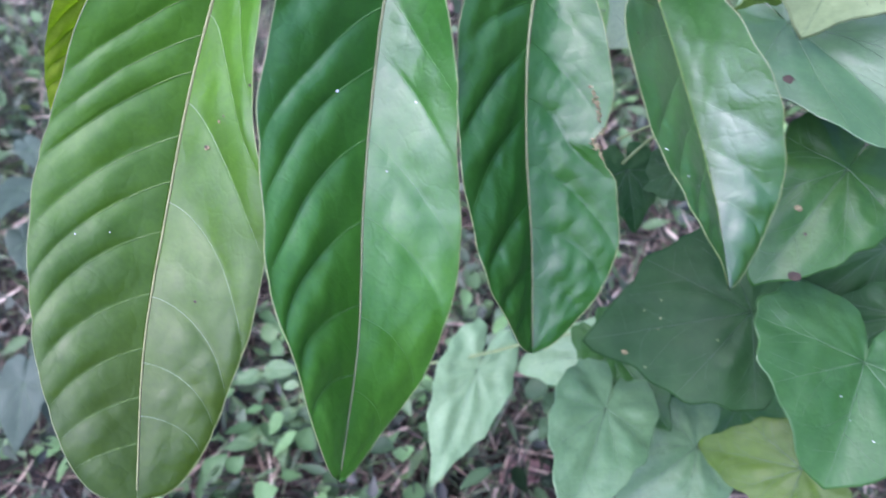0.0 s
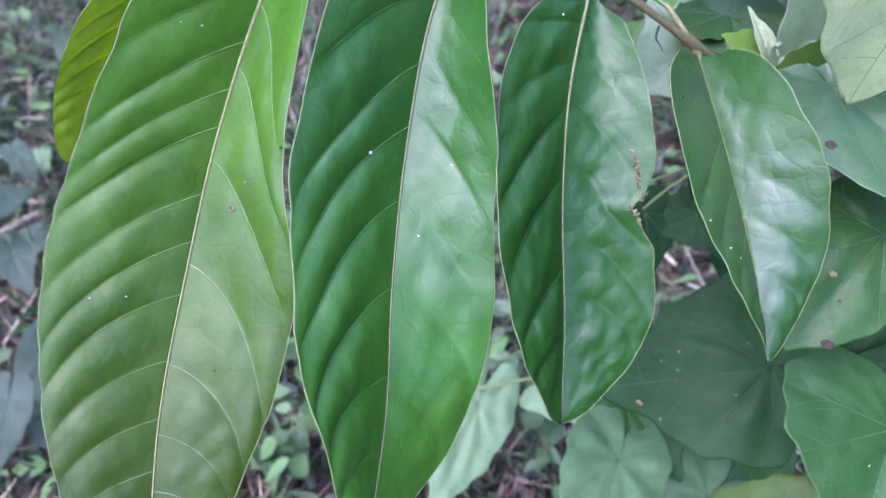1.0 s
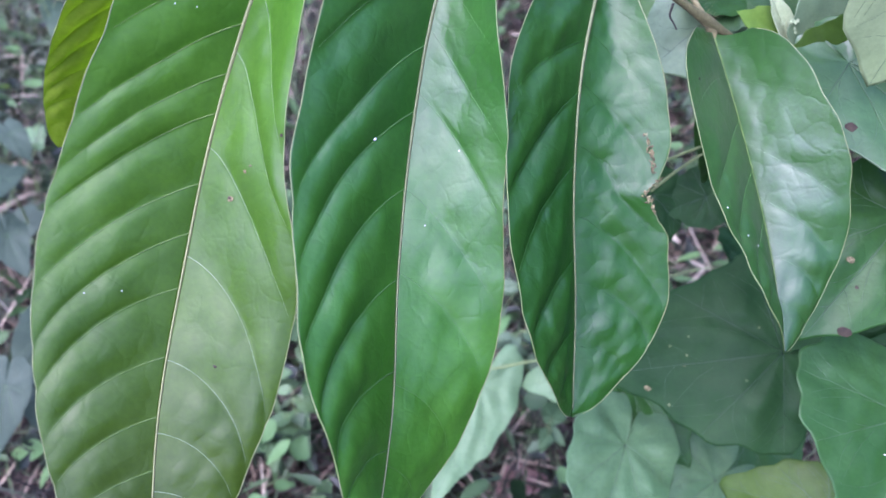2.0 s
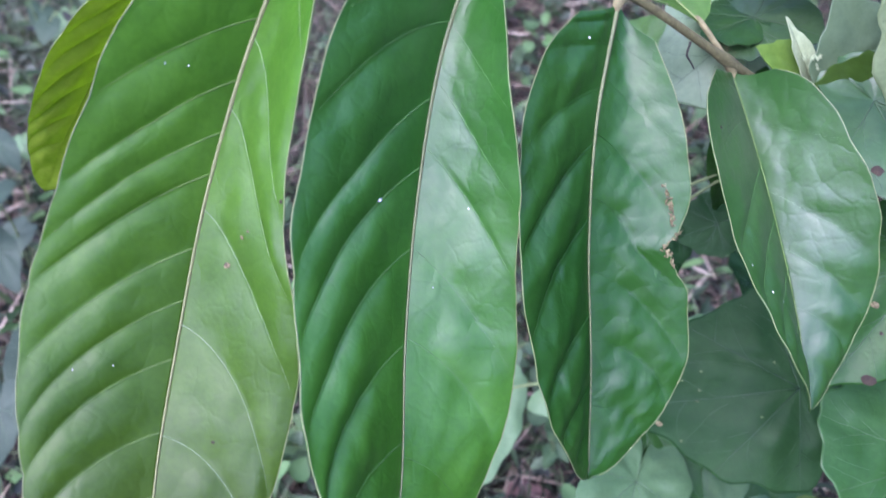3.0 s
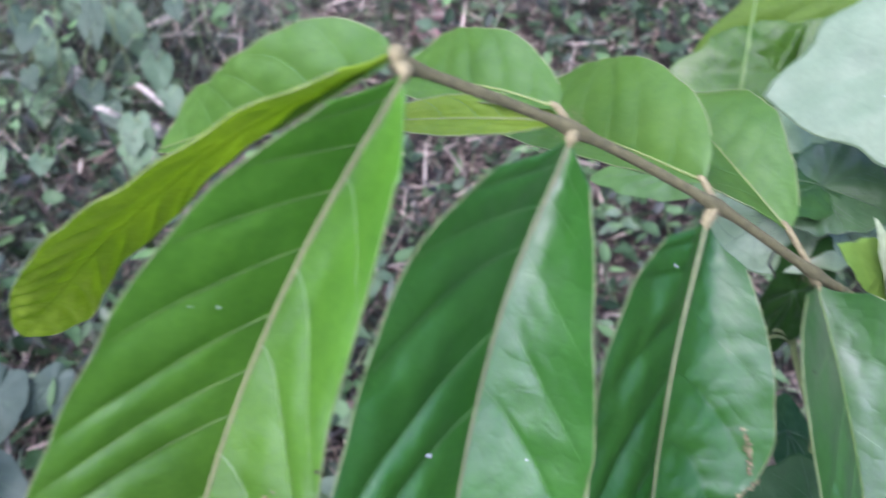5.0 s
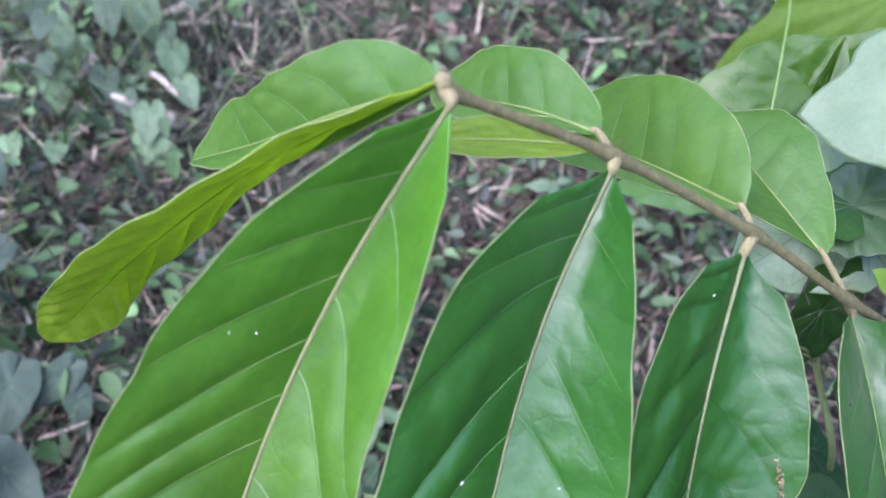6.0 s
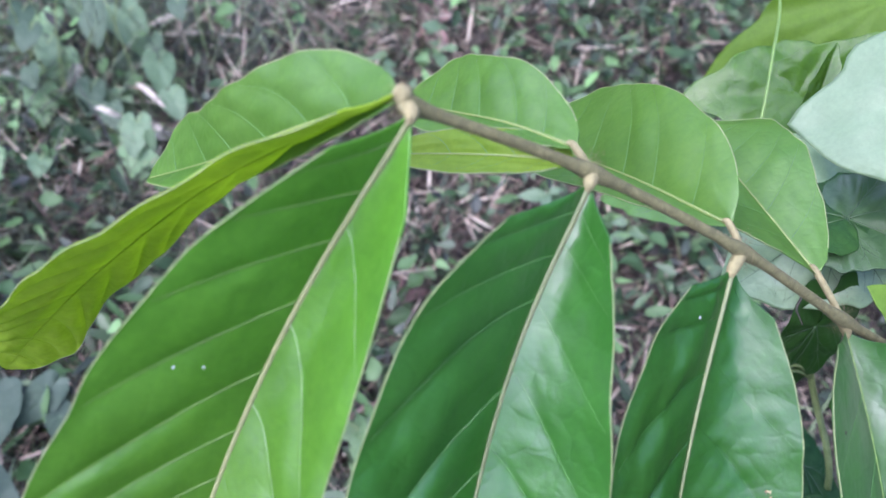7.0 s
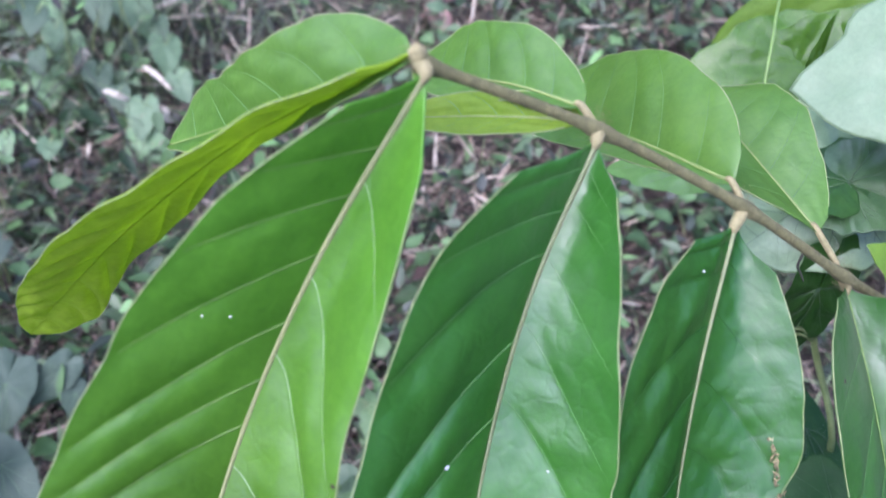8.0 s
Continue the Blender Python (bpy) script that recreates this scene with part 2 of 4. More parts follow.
def tube(path, radii, sides=6):
    """A round rod along a path, its ends closed."""
    path = np.asarray(path, float)
    radii = np.broadcast_to(np.asarray(radii, float), (len(path),))
    t = unit(np.gradient(path, axis=0))
    ref = np.array([0.31, 0.17, 0.93]) if abs(t[:, 2]).max() < 0.9 else np.array([0.9, 0.3, 0.2])
    a = unit(np.cross(t, ref))
    b = np.cross(t, a)
    ang = np.linspace(0, 2 * math.pi, sides, endpoint=False)
    verts = (path[:, None] + radii[:, None, None] * (np.cos(ang)[:, None] * a[:, None] + np.sin(ang)[:, None] * b[:, None])).reshape(-1, 3)
    faces = [(i * sides + k, i * sides + (k + 1) % sides, (i + 1) * sides + (k + 1) % sides, (i + 1) * sides + k)
             for i in range(len(path) - 1) for k in range(sides)]
    faces += [tuple(range(sides))[::-1], tuple((len(path) - 1) * sides + k for k in range(sides))]
    return verts, faces


def sheet(grid, thick):
    """A closed thin sheet from a grid of points: a top, an underside and a rim. Returns verts, faces and the top's normals."""
    nu, nv = grid.shape[:2]
    normal = unit(np.cross(np.gradient(grid, axis=0), np.gradient(grid, axis=1)))
    verts = np.concatenate([grid.reshape(-1, 3), (grid - normal * thick).reshape(-1, 3)])
    n = nu * nv
    faces = []
    for i in range(nu - 1):
        for j in range(nv - 1):
            a, b, c, d = i * nv + j, (i + 1) * nv + j, (i + 1) * nv + j + 1, i * nv + j + 1
            faces += [(a, b, c, d), (n + a, n + d, n + c, n + b)]
    rim = [i * nv for i in range(nu)] + [(nu - 1) * nv + j for j in range(1, nv)]
    rim += [i * nv + nv - 1 for i in range(nu - 2, -1, -1)] + [j for j in range(nv - 2, 0, -1)]
    faces += [(rim[k], n + rim[k], n + rim[(k + 1) % len(rim)], rim[(k + 1) % len(rim)]) for k in range(len(rim))]
    return verts, faces, normal


def leaflet(parent, label, material, mid, roll, fold, left, right, ref=(0, -0.8, 0.6), veins=10, relief=0.0026, seed=0, rib=0.0007,
            bite=None, hem=0.0, smooth_right=0.2, sweep=None, crumple=0.00013, vein=VEIN, rib_skin=MIDRIB, blunt=0.6, vein_right=None, vein_size=1.0, sag=(0.04, 0.04)):
    """One blade hung on its midrib: sunk side veins with swollen panels between, a pale margin and a proud midrib.
    roll: degrees at base, middle, tip; fold: degrees by which the halves rise, left base and tip, right base and tip.
    veins: their number, or their places along the midrib, left and right; sweep: how far they run on towards the tip.
    bite: side, place and length along the blade, and depth of an eaten notch; hem: how far the right rim turns under; sag: arch of the right half at base and tip, below nought where it hollows."""
    rng = np.random.RandomState(seed)
    spread = isinstance(veins, int)
    per, nv = (8, 20) if spread else (14, 30)
    fine = np.linspace(0, 1, 200)
    mf = spline(mid, fine)
    tf = unit(np.gradient(mf, axis=0))
    sf = unit(np.cross(np.array(ref, float) * np.ones_like(tf), tf))
    nf = np.cross(tf, sf)
    a = np.radians(spline(roll, fine))
    sf, nf = np.cos(a) * sf + np.sin(a) * nf, np.cos(a) * nf - np.sin(a) * sf

    def at(table, s):
        return np.stack([np.interp(s, fine, table[:, c]) for c in range(table.shape[1])], -1)

    st = np.linspace(0, 1, 7)[1:-1]
    v = np.concatenate([[0.0], np.linspace(0.022, 0.986, nv - 2), [1.0]])
    grids, panels = [], max(veins if spread else max(map(len, veins)) + 1, 1)
    nu = panels * per + 1
    length = np.linalg.norm(np.diff(mf, axis=0), axis=1).sum()
    for half, (sign, widths, angles) in enumerate(((-1, left, fold[:2]), (1, right, fold[2:]))):
        ph = rng.uniform(0, 6, 5)
        if spread:
            knots = np.linspace(0, 1, panels + 1) ** 1.04 + np.concatenate([[0], rng.uniform(-0.13, 0.13, panels - 1), [0]]) / panels
            a1, a2, a4, soon = 0.17, 0.10, 0.09, 3.0
        else:
            knots = np.concatenate([[0], veins[half], np.linspace(veins[half][-1], 1, panels + 1 - len(veins[half]))[1:]])
            a1, a2, a4, soon = *sweep[half], 0.0, 4.0
        panel = (np.arange(nu) % per) / per
        s0 = np.interp(np.arange(nu) / per, np.arange(panels + 1), knots)
        # the rows sweep towards the tip as the veins do
        s = s0[:, None] + (a1 * v + a2 * v**2 + a4 * v**4) * ((1 - s0 if spread else np.clip((1 - s0) * 2.2, 0, 1)) * np.clip(s0 * soon, 0 if spread else 0.3, 1))[:, None]
        s = np.minimum(s, s0[:, None] + (1 - s0[:, None]) * 0.9 * v)
        wf = spline(np.array(widths) / np.sin(math.pi * st) ** 0.6, np.clip((fine - st[0]) / (st[-1] - st[0]), 0, 1))[:, 0] * np.sin(math.pi * fine) ** np.where(fine > st[-1], blunt, 0.6) * np.where(fine > st[-1], np.sin(math.pi * st[-1]) ** (0.6 - blunt), 1)
        wf = wf * (1 + 0.012 * np.sin(fine * 23 + ph[0]) + 0.007 * np.sin(fine * 47 + ph[1]))
        if bite and bite[0] == sign:
            q = (fine - bite[1]) / bite[2]
            jag = 1 + 0.1 * np.sin(fine * 210) + 0.06 * np.sin(fine * 470 + 1)
            wf = wf * (1 - bite[3] * np.where(q < 0, np.where(q < -0.4, 0.45 * np.exp(-(q + 0.4) ** 2), 1 + 0.55 * q / 0.4), np.clip(1 - q / 2.4, 0, 1) * jag))
        ff = np.radians(spline(angles, fine))
        of = sign * np.cos(ff) * sf + np.sin(ff) * nf
        w = np.interp(s, fine, wf)
        # the rim swells between the veins
        ends = np.clip(s0 * 7, 0, 1) * np.clip((1 - s0) * 4, 0, 1) * min(1.0, relief / 0.002)
        w = w * (1 + 0.022 * ((np.sin(math.pi * panel) - 0.64) * ends * (0.55 + 0.45 * np.sin(s0 * 31 + ph[4])))[:, None] * v**3)
        env = np.clip(v * 6, 0, 1) * (1 - v**4) * (np.clip(s0 * 7, 0, 1) * np.clip((1 - s0) * 4, 0, 1))[:, None]
        amp = relief * (1 if sign < 0 else smooth_right) * (1 + 0.3 * np.sin(np.arange(nu) // per * 2.3 + ph[2])) * (1.9 - 1.65 * s0)
        span = np.repeat(np.diff(knots) * panels, per)
        if spread:
            amp = amp * np.clip(np.append(span, span[-1]), 0.5, 1.3) ** 1.5
            lift = amp[:, None] * (np.sin(math.pi * panel**1.3) ** 0.8 - 0.45)[:, None] * env
        else:
            amp = relief * (1 if sign < 0 else smooth_right) * np.clip(np.append(span, span[-1]), 0.45 if sign < 0 else 0.2, 1.4) ** 1.2 * (1 if sign < 0 else np.clip(s0 * 3, 0.15, 1))
            lift = amp[:, None] * (4 * panel * (1 - panel) - 0.55)[:, None] * np.clip(v * 2.2, 0, 1) * (1 - v**5) * np.clip((1 - s0) * 5, 0, 1)[:, None]
            # the skin between the veins is crumpled
            along, across = s * length, w * v * sign
            for wave in (0.006, 0.008, 0.011, 0.015, 0.021):
                for turn, shift in rng.uniform(0, 6.28, (3, 2)):
                    q = (along * math.cos(turn) + across * math.sin(turn)) / wave * 6.28
                    lift = lift + crumple * (wave / 0.015) ** 1.2 * np.sin(q + shift + 1.3 * np.sin(q * 0.37 + turn)) * 0.45 * np.clip(v * 4, 0, 1) * (1 - 0.6 * v**6) * (1 if sign > 0 else 0.9)
        # cross ripples inside the panels, and a slow waviness of the rim
        lift = lift + 0.00022 * np.sin(v * 13 + ph[3] + s * 17) * np.sin(math.pi * panel)[:, None] * env
        size = min(1.0, np.abs(np.diff(mf, axis=0)).sum() / 0.35)
        lift = lift + 0.0008 * size**2 * np.sin(s * 19 + v * 3 + ph[3]) * v**2
        lift = lift + 0.0005 * size * np.sin(s * 53 + ph[4]) * v**4
        arch = w * (0.04 * np.sin(math.pi * v))
        if sign > 0:
            arch = w * (sag[0] + (sag[1] - sag[0]) * np.clip(s, 0, 1)) * np.sin(math.pi * v)
            arch = arch - hem * np.clip((v - 0.84) / 0.16, 0, 1) ** 1.3 * np.sin(math.pi * np.clip(s, 0, 1))
        g = at(mf, s) + (w * v)[..., None] * at(of, s) + (lift + arch)[..., None] * at(nf, s)
        grids.append(g)
    # two halves that meet in a crease under the midrib
    verts, faces, _ = sheet(grids[0][:, ::-1], 0.00045)
    more, extra, _ = sheet(grids[1], 0.00045)
    faces = faces + [tuple(k + len(verts) for k in f) for f in extra]
    verts = np.concatenate([verts, more])
    blade = mesh_object("leaflet", verts, faces, material, parent, label)
    path = mf[:197:2] + nf[:197:2] * 0.0002
    girth = (0.00034 if rib_skin in (MIDRIB, MIDRIB_GOLD) else 0.0002) + 0.8 * rib * (1 - fine[:197:2]) ** 2.2
    mesh_object("midrib", *tube(path, girth, 8), rib_skin, blade, "pale thin raised midrib")
    if rib_skin in (MIDRIB, MIDRIB_GOLD):
        # a thin dark rod stands in for the shaded crease along the midrib
        mesh_object("groove", *tube(path + (sf[:197:2] * girth[:, None] - nf[:197:2] * 0.00005), 0.00014 + 0.2 * (girth - 0.0003), 5), RIB_SHADE, blade, "dark groove beside the midrib")
    for g in (grids[0][:, -1], grids[1][:, -1]):
        mesh_object("margin", *tube(g[2:-1], 0.0002, 5), MARGIN, blade, "pale thin leaf margin")
    if bite:
        half = grids[1] if bite[0] > 0 else grids[0]
        row = int(np.argmin(np.linalg.norm(half[:, -1] - at(mf, np.array([bite[1]])), axis=1))) - 3
        edge = [half[row + k, -1] for k in range(-1, 9)]
        inner = [half[row - 3 + k, int(nv * (0.76 + 0.05 * k))] for k in range(4)]
        bits, faces = [], []
        for run, count in ((edge, 34), (inner, 60)):
            for at_ in rng.uniform(0, 1, count):
                p = spline(run, [at_])[0] + tf[100] * rng.normal(0, 0.0008) + sf[100] * rng.normal(0, 0.0007) + nf[100] * 0.00025
                turn = rng.uniform(0, 6.3)
                d = (math.cos(turn) * tf[100] + math.sin(turn) * sf[100]) * rng.uniform(0.0004, 0.0011)
                bv, bf = tube([p - d, p + nf[100] * rng.uniform(0, 0.0003), p + d], rng.uniform(0.0001, 0.00042, 3), 5)
                faces += [tuple(k + len(bits) for k in f) for f in bf]
                bits += list(bv)
        mesh_object("eaten_edge", bits, faces, SCAR, blade, "brown torn edge eaten by insects")
    for g, thin, skin, here in zip(grids, (1.0, 0.5), (vein, vein_right or vein), (0, 0) if spread else veins):
        n = unit(np.cross(np.gradient(g, axis=0), np.gradient(g, axis=1)))
        mean = at(nf, np.linspace(0, 1, nu))
        n = n * np.sign((n * mean[:, None]).sum(-1, keepdims=True))
        for k in range(1, panels if spread else len(here) + 1):
            line = g[k * per, : nv - 2] + mean[k * per] * 0.00012
            mesh_object("side_vein", *tube(line, vein_size * thin * np.linspace(0.00026, 0.00006, len(line)), 5), skin, blade)
    return blade


def speck(blade, name, near, size, material, label=""):
    """A small flat spot that lies on a blade at the place nearest to the point given."""
    near = Vector(near)
    v = min(blade.data.vertices, key=lambda q: (q.co - near).length_squared)
    n = v.normal if v.normal.y < 0.2 else -v.normal
    q = n.to_track_quat("Z", "Y")
    rng = random.Random(int(near.x * 9973) ^ int(near.z * 7919))
    flat = near - n * ((near - v.co).dot(n) - 0.00048)
    ring = []
    for level, r in ((0.00008, 1.0), (0.0002, 0.7)):
        for a in range(9):
            w = size * r * (0.75 + 0.4 * rng.random())
            ring.append(flat + q @ Vector((w * math.cos(a * 0.698), 0.8 * w * math.sin(a * 0.698), level)))
    faces = [(a, (a + 1) % 9, 9 + (a + 1) % 9, 9 + a) for a in range(9)] + [tuple(range(9, 18))]
    return mesh_object(name, ring, faces, material, blade, label)


def heart_leaf(parent, name, label, material, base, tip, width, roll=0, cup=0.12, droop=0.15, seed=0, ref=(0, -0.6, 0.8), veined=True, lobe=1.0, sinus=0.06, thick=0.0004, rings=14, spokes=84, vein=None, quilt=0.03):
    """A heart-shaped blade that spreads from its stalk's end, with palmate veins."""
    rng = np.random.RandomState(seed + 7)
    base, tip = np.array(base, float), np.array(tip, float)
    size = np.linalg.norm(tip - base)
    d = unit(tip - base)
    side = unit(np.cross(np.array(ref, float), d))
    nor = np.cross(d, side)
    a = radians(roll)
    side, nor = math.cos(a) * side + math.sin(a) * nor, math.cos(a) * nor - math.sin(a) * side
    ang = np.linspace(-math.pi, math.pi, spokes + 1)
    deg = np.abs(np.degrees(ang))
    r = np.interp(deg, [0, 6, 16, 32, 55, 85, 115, 145, 165, 176, 180], [1, 0.93, 0.8, 0.7, 0.62, 0.58, 0.56 * lobe, 0.52 * lobe, 0.42 * lobe, max(0.2, sinus), sinus])
    r = r * (1 + 0.025 * np.sin(ang * 9 + rng.uniform(0, 6)) + 0.02 * np.sin(ang * 17 + rng.uniform(0, 6)))
    rho = np.append(np.linspace(0, 1, rings - 1) ** 0.9 * 0.975, 1.0)
    k = width / (1.2 * size)
    x = (rho[:, None] * r * np.cos(ang)) * size
    y = (rho[:, None] * r * np.sin(ang)) * size * k
    spans = np.radians([0, 38, 80, 125])
    gap = np.min(np.abs(np.abs(ang)[:, None] - spans), axis=1)
    puff = size * quilt * (np.clip(gap / 0.33, 0, 1) ** 1.2 - 0.5) * (rho * np.sin(math.pi * np.clip(rho, 0, 0.97)))[:, None]
    for wave in (0.1, 0.16, 0.26):
        for turn, shift in rng.uniform(0, 6.28, (3, 2)):
            puff = puff + quilt * 0.13 * size * wave / 0.26 * np.sin((x * math.cos(turn) + y * math.sin(turn)) / (size * wave) * 6.28 + shift) * np.clip(rho * 2, 0, 1)[:, None]
    z = cup * np.abs(y) * 0.8 - droop * x**2 / size - droop * 0.7 * y**2 / size + puff
    z = z + size * 0.018 * np.sin(ang * 5 + rng.uniform(0, 6)) * rho[:, None] ** 2
    g = base + x[..., None] * d + y[..., None] * side + z[..., None] * nor
    verts, faces, normal = sheet(g, thick)
    blade = mesh_object(name, verts, faces, material, parent, label)
    if veined:
        for b in (-80, -38, 0, 38, 80):
            j = int(round((b + 180) / 360 * spokes))
            line = g[: rings - 1, j] + nor * 0.0002
            mesh_object("vein", *tube(line, np.linspace(0.0003, 0.00008, len(line)), 4), vein or VEIN_DULL, blade)
            for start, swing in ((0.25, 20), (0.42, -19), (0.58, 16), (0.72, -13)):
                q = np.linspace(0, 1, 6)
                ri = np.interp(start + (0.93 - start) * q**0.9, rho, np.arange(rings))
                ji = np.clip(j + swing * q**0.8 / 360 * spokes, 0, spokes - 1e-6)
                i0, j0 = np.minimum(ri.astype(int), rings - 2), ji.astype(int)
                fi, fj = (ri - i0)[:, None], (ji - j0)[:, None]
                offshoot = (g[i0, j0] * (1 - fi) + g[i0 + 1, j0] * fi) * (1 - fj) + (g[i0, j0 + 1] * (1 - fi) + g[i0 + 1, j0 + 1] * fi) * fj
                mesh_object("vein", *tube(offshoot + nor * 0.00012, np.linspace(0.00013, 0.00005, 6), 3), vein or VEIN_DULL, blade)
    return blade


def thing(name, label, category, kind="", at=(0, 0, 0), group=""):
    ob = new(name)
    ob.empty_display_size = 0.02
    ob.location = at
    return tagged(ob, label, category, group, kind)


# ---- ground ----
def ground_height(x, y):
    fade = np.clip(1.2 - (np.abs(x) + np.abs(y - 1.5)) / 5, 0, 1)
    return fade * (0.02 * np.sin(x * 4.1 + 1 + 1.3 * np.sin(y * 2.3)) * np.cos(y * 3.3 + 0.9 * np.sin(x * 1.9))
                   + 0.006 * np.sin(x * 11 + 2 * np.sin(y * 5.1)) * np.sin(y * 9 + 2 * np.sin(x * 6.3)))


def make_ground():
    ax = np.concatenate([[-400, -60, -12], np.linspace(-6, 6, 241), [12, 60, 400]])
    ay = np.concatenate([[-400, -60, -12], np.linspace(-5, 8, 261), [14, 60, 400]])
    gx, gy = np.meshgrid(ax, ay)
    z = ground_height(gx, gy)
    n = len(ax)
    faces = [(i * n + j, i * n + j + 1, (i + 1) * n + j + 1, (i + 1) * n + j) for i in range(len(ay) - 1) for j in range(n - 1)]
    ob = mesh_object("ground", np.stack([gx, gy, z], -1).reshape(-1, 3), faces, SOIL)
    tagged(ob, "dark brown forest soil under dry leaf litter", "ground", kind="structure")


make_ground()


def scatter(name, label, category, material, count, area, length, width, lean, bend, profile, seed, height=0.0, clump=None, hole=None, far=0.7):
    """Many small blades in one mesh. lean: degrees above the ground, low and high; profile: relative widths along a blade."""
    rng = np.random.RandomState(seed)
    cx, cy, near = area
    wide = int(count * far)
    x = np.concatenate([rng.normal(cx, near, count), rng.normal(cx, near * 3, wide)])
    y = np.concatenate([rng.normal(cy, near * 0.9, count), rng.normal(cy, near * 3, wide)])
    if clump:
        keep = np.sin(x * clump[0] + clump[2]) * np.sin(y * clump[1] + clump[3]) + rng.normal(0, 0.45, len(x)) > clump[4]
        x, y = x[keep], y[keep]
    if hole:
        keep = (np.abs(x - hole[0]) > hole[2]) | (np.abs(y - hole[1]) > hole[3])
        x, y = x[keep], y[keep]
    n = len(x)
    ln, wd = rng.uniform(*length, n), rng.uniform(*width, n)
    az, el = rng.uniform(0, 2 * math.pi, n), np.radians(rng.uniform(*lean, n))
    bd = np.radians(rng.uniform(*bend, n))
    tw = rng.uniform(-0.7, 0.7, n)
    z = ground_height(x, y) + rng.uniform(0.0, 1.0, n) * height + 0.002
    p = np.stack([x, y, z], -1)
    k = len(profile)
    verts = np.zeros((n, k, 3, 3))
    for i, w in enumerate(profile):
        e = el - bd * i / (k - 1)
        d = np.stack([np.cos(e) * np.cos(az), np.cos(e) * np.sin(az), np.sin(e)], -1)
        s = np.stack([-np.sin(az) * np.cos(tw), np.cos(az) * np.cos(tw), np.sin(tw)], -1)
        u = unit(np.cross(d, s))
        if i:
            p = p + d * (ln / (k - 1))[:, None]
        h = (wd * w / 2)[:, None]
        verts[:, i, 0], verts[:, i, 1], verts[:, i, 2] = p - s * h, p - u * h * 0.35, p + s * h
    b = np.arange(n) * k * 3
    faces = []
    for i in range(k - 1):
        for c in (0, 1):
            faces += np.stack([b + i * 3 + c, b + i * 3 + c + 1, b + (i + 1) * 3 + c + 1, b + (i + 1) * 3 + c], -1).tolist()
    ob = mesh_object(name, verts.reshape(-1, 3), faces, material)
    return tagged(ob, label, category, kind="stuff")


FOREST = leaf_material("unseen_bushes", (0.02, 0.05, 0.015), (0.05, 0.09, 0.03), 0.6, 0.1, bump=1.0, spec=0.2)


def bush_height(a):
    """Tall in front and beside, low behind the camera to let sky light in."""
    return (3.4 + 0.6 * np.sin(a * 5) + 0.3 * np.sin(a * 13)) * np.interp(a, [1.7, 2.5], [1.0, 0.45])


def make_unseen_bushes():
    """Unseen dense bushes added to close the clearing on three sides, open to skylight."""
    a, z = np.meshgrid(np.linspace(-1.2, 3.7, 130), np.linspace(0, 1, 40), indexing="ij")
    rough = 0.25 * np.sin(a * 17) * np.sin(z * 13 + a * 5) + 0.15 * np.sin(a * 41 + z * 23) + 0.08 * np.sin(a * 83 - z * 61)
    r = 5.5 + rough + 0.8 * z
    h = bush_height(a) * z - 0.05
    g = np.stack([r * np.sin(a), 0.4 + r * np.cos(a), h], -1)
    verts, faces, _ = sheet(g, 0.3)
    ob = mesh_object("backdrop", verts, faces, FOREST)
    tagged(ob, "unseen dense dark green bushes added round the clearing", "bushes", kind="structure")


make_unseen_bushes()


def make_bush_leaves():
    """Leaf sprays that break up the unseen bushes' outline."""
    rng = np.random.RandomState(12)
    n = 9000
    a, z = rng.uniform(-1.2, 3.7, n), rng.uniform(0, 1.05, n)
    r = 5.35 + 0.8 * z + rng.normal(0, 0.2, n)
    c = np.stack([r * np.sin(a), 0.4 + r * np.cos(a), bush_height(a) * z], -1)
    d, w = unit(rng.normal(0, 1, (n, 3)) - np.array([0, 0, 0.6])), rng.uniform(0.05, 0.13, (n, 1))
    s = unit(np.cross(d, rng.normal(0, 1, (n, 3))))
    u = np.cross(d, s)
    verts = np.stack([c, c + d * w - s * w * 0.5, c + d * w + u * w * 0.15, c + d * w + s * w * 0.5, c + d * w * 2.2], 1).reshape(-1, 3)
    faces = [f for k in range(0, 5 * n, 5) for f in ((k, k + 2, k + 1), (k, k + 3, k + 2), (k + 1, k + 2, k + 4), (k + 2, k + 3, k + 4))]
    tagged(mesh_object("unseen_bush_leaves", verts, faces, FOREST), "dark green leaves of the unseen bushes added round the clearing", "bushes", kind="stuff")


make_bush_leaves()

AREA = (0.1, 1.45, 0.85)
scatter("leaf_litter", "dry grey-brown strap-shaped leaves littering the soil", "leaf litter", DRY, 25000, (0.05, 1.12, 0.7), (0.025, 0.085), (0.001, 0.0038), (-10, 35), (-25, 30), (0.3, 1, 0.8, 0.1), 1, 0.04)
scatter("dry_stems", "thin pale broken straw and stems lying about", "straw", DRY, 9000, AREA, (0.03, 0.11), (0.0008, 0.0018), (-3, 35), (-10, 20), (1, 1, 0.9, 0.7), 5, 0.04)
scatter("grass", "short grey-green grass blades among dry litter", "grass", GRASS, 46000, AREA, (0.035, 0.13), (0.0013, 0.0042), (5, 75), (0, 80), (0.8, 1, 0.7, 0.05), 2, 0.03, (3.1, 2.7, 0.4, 1.1, -0.2))
scatter("tall_grass", "upright thin grey-green grass stems among the creeping vine", "grass", GRASS, 320, (-0.48, 1.38, 0.13), (0.1, 0.24), (0.0014, 0.0034), (50, 88), (0, 60), (0.8, 1, 0.8, 0.5, 0.05), 41, 0.02, far=0.3)
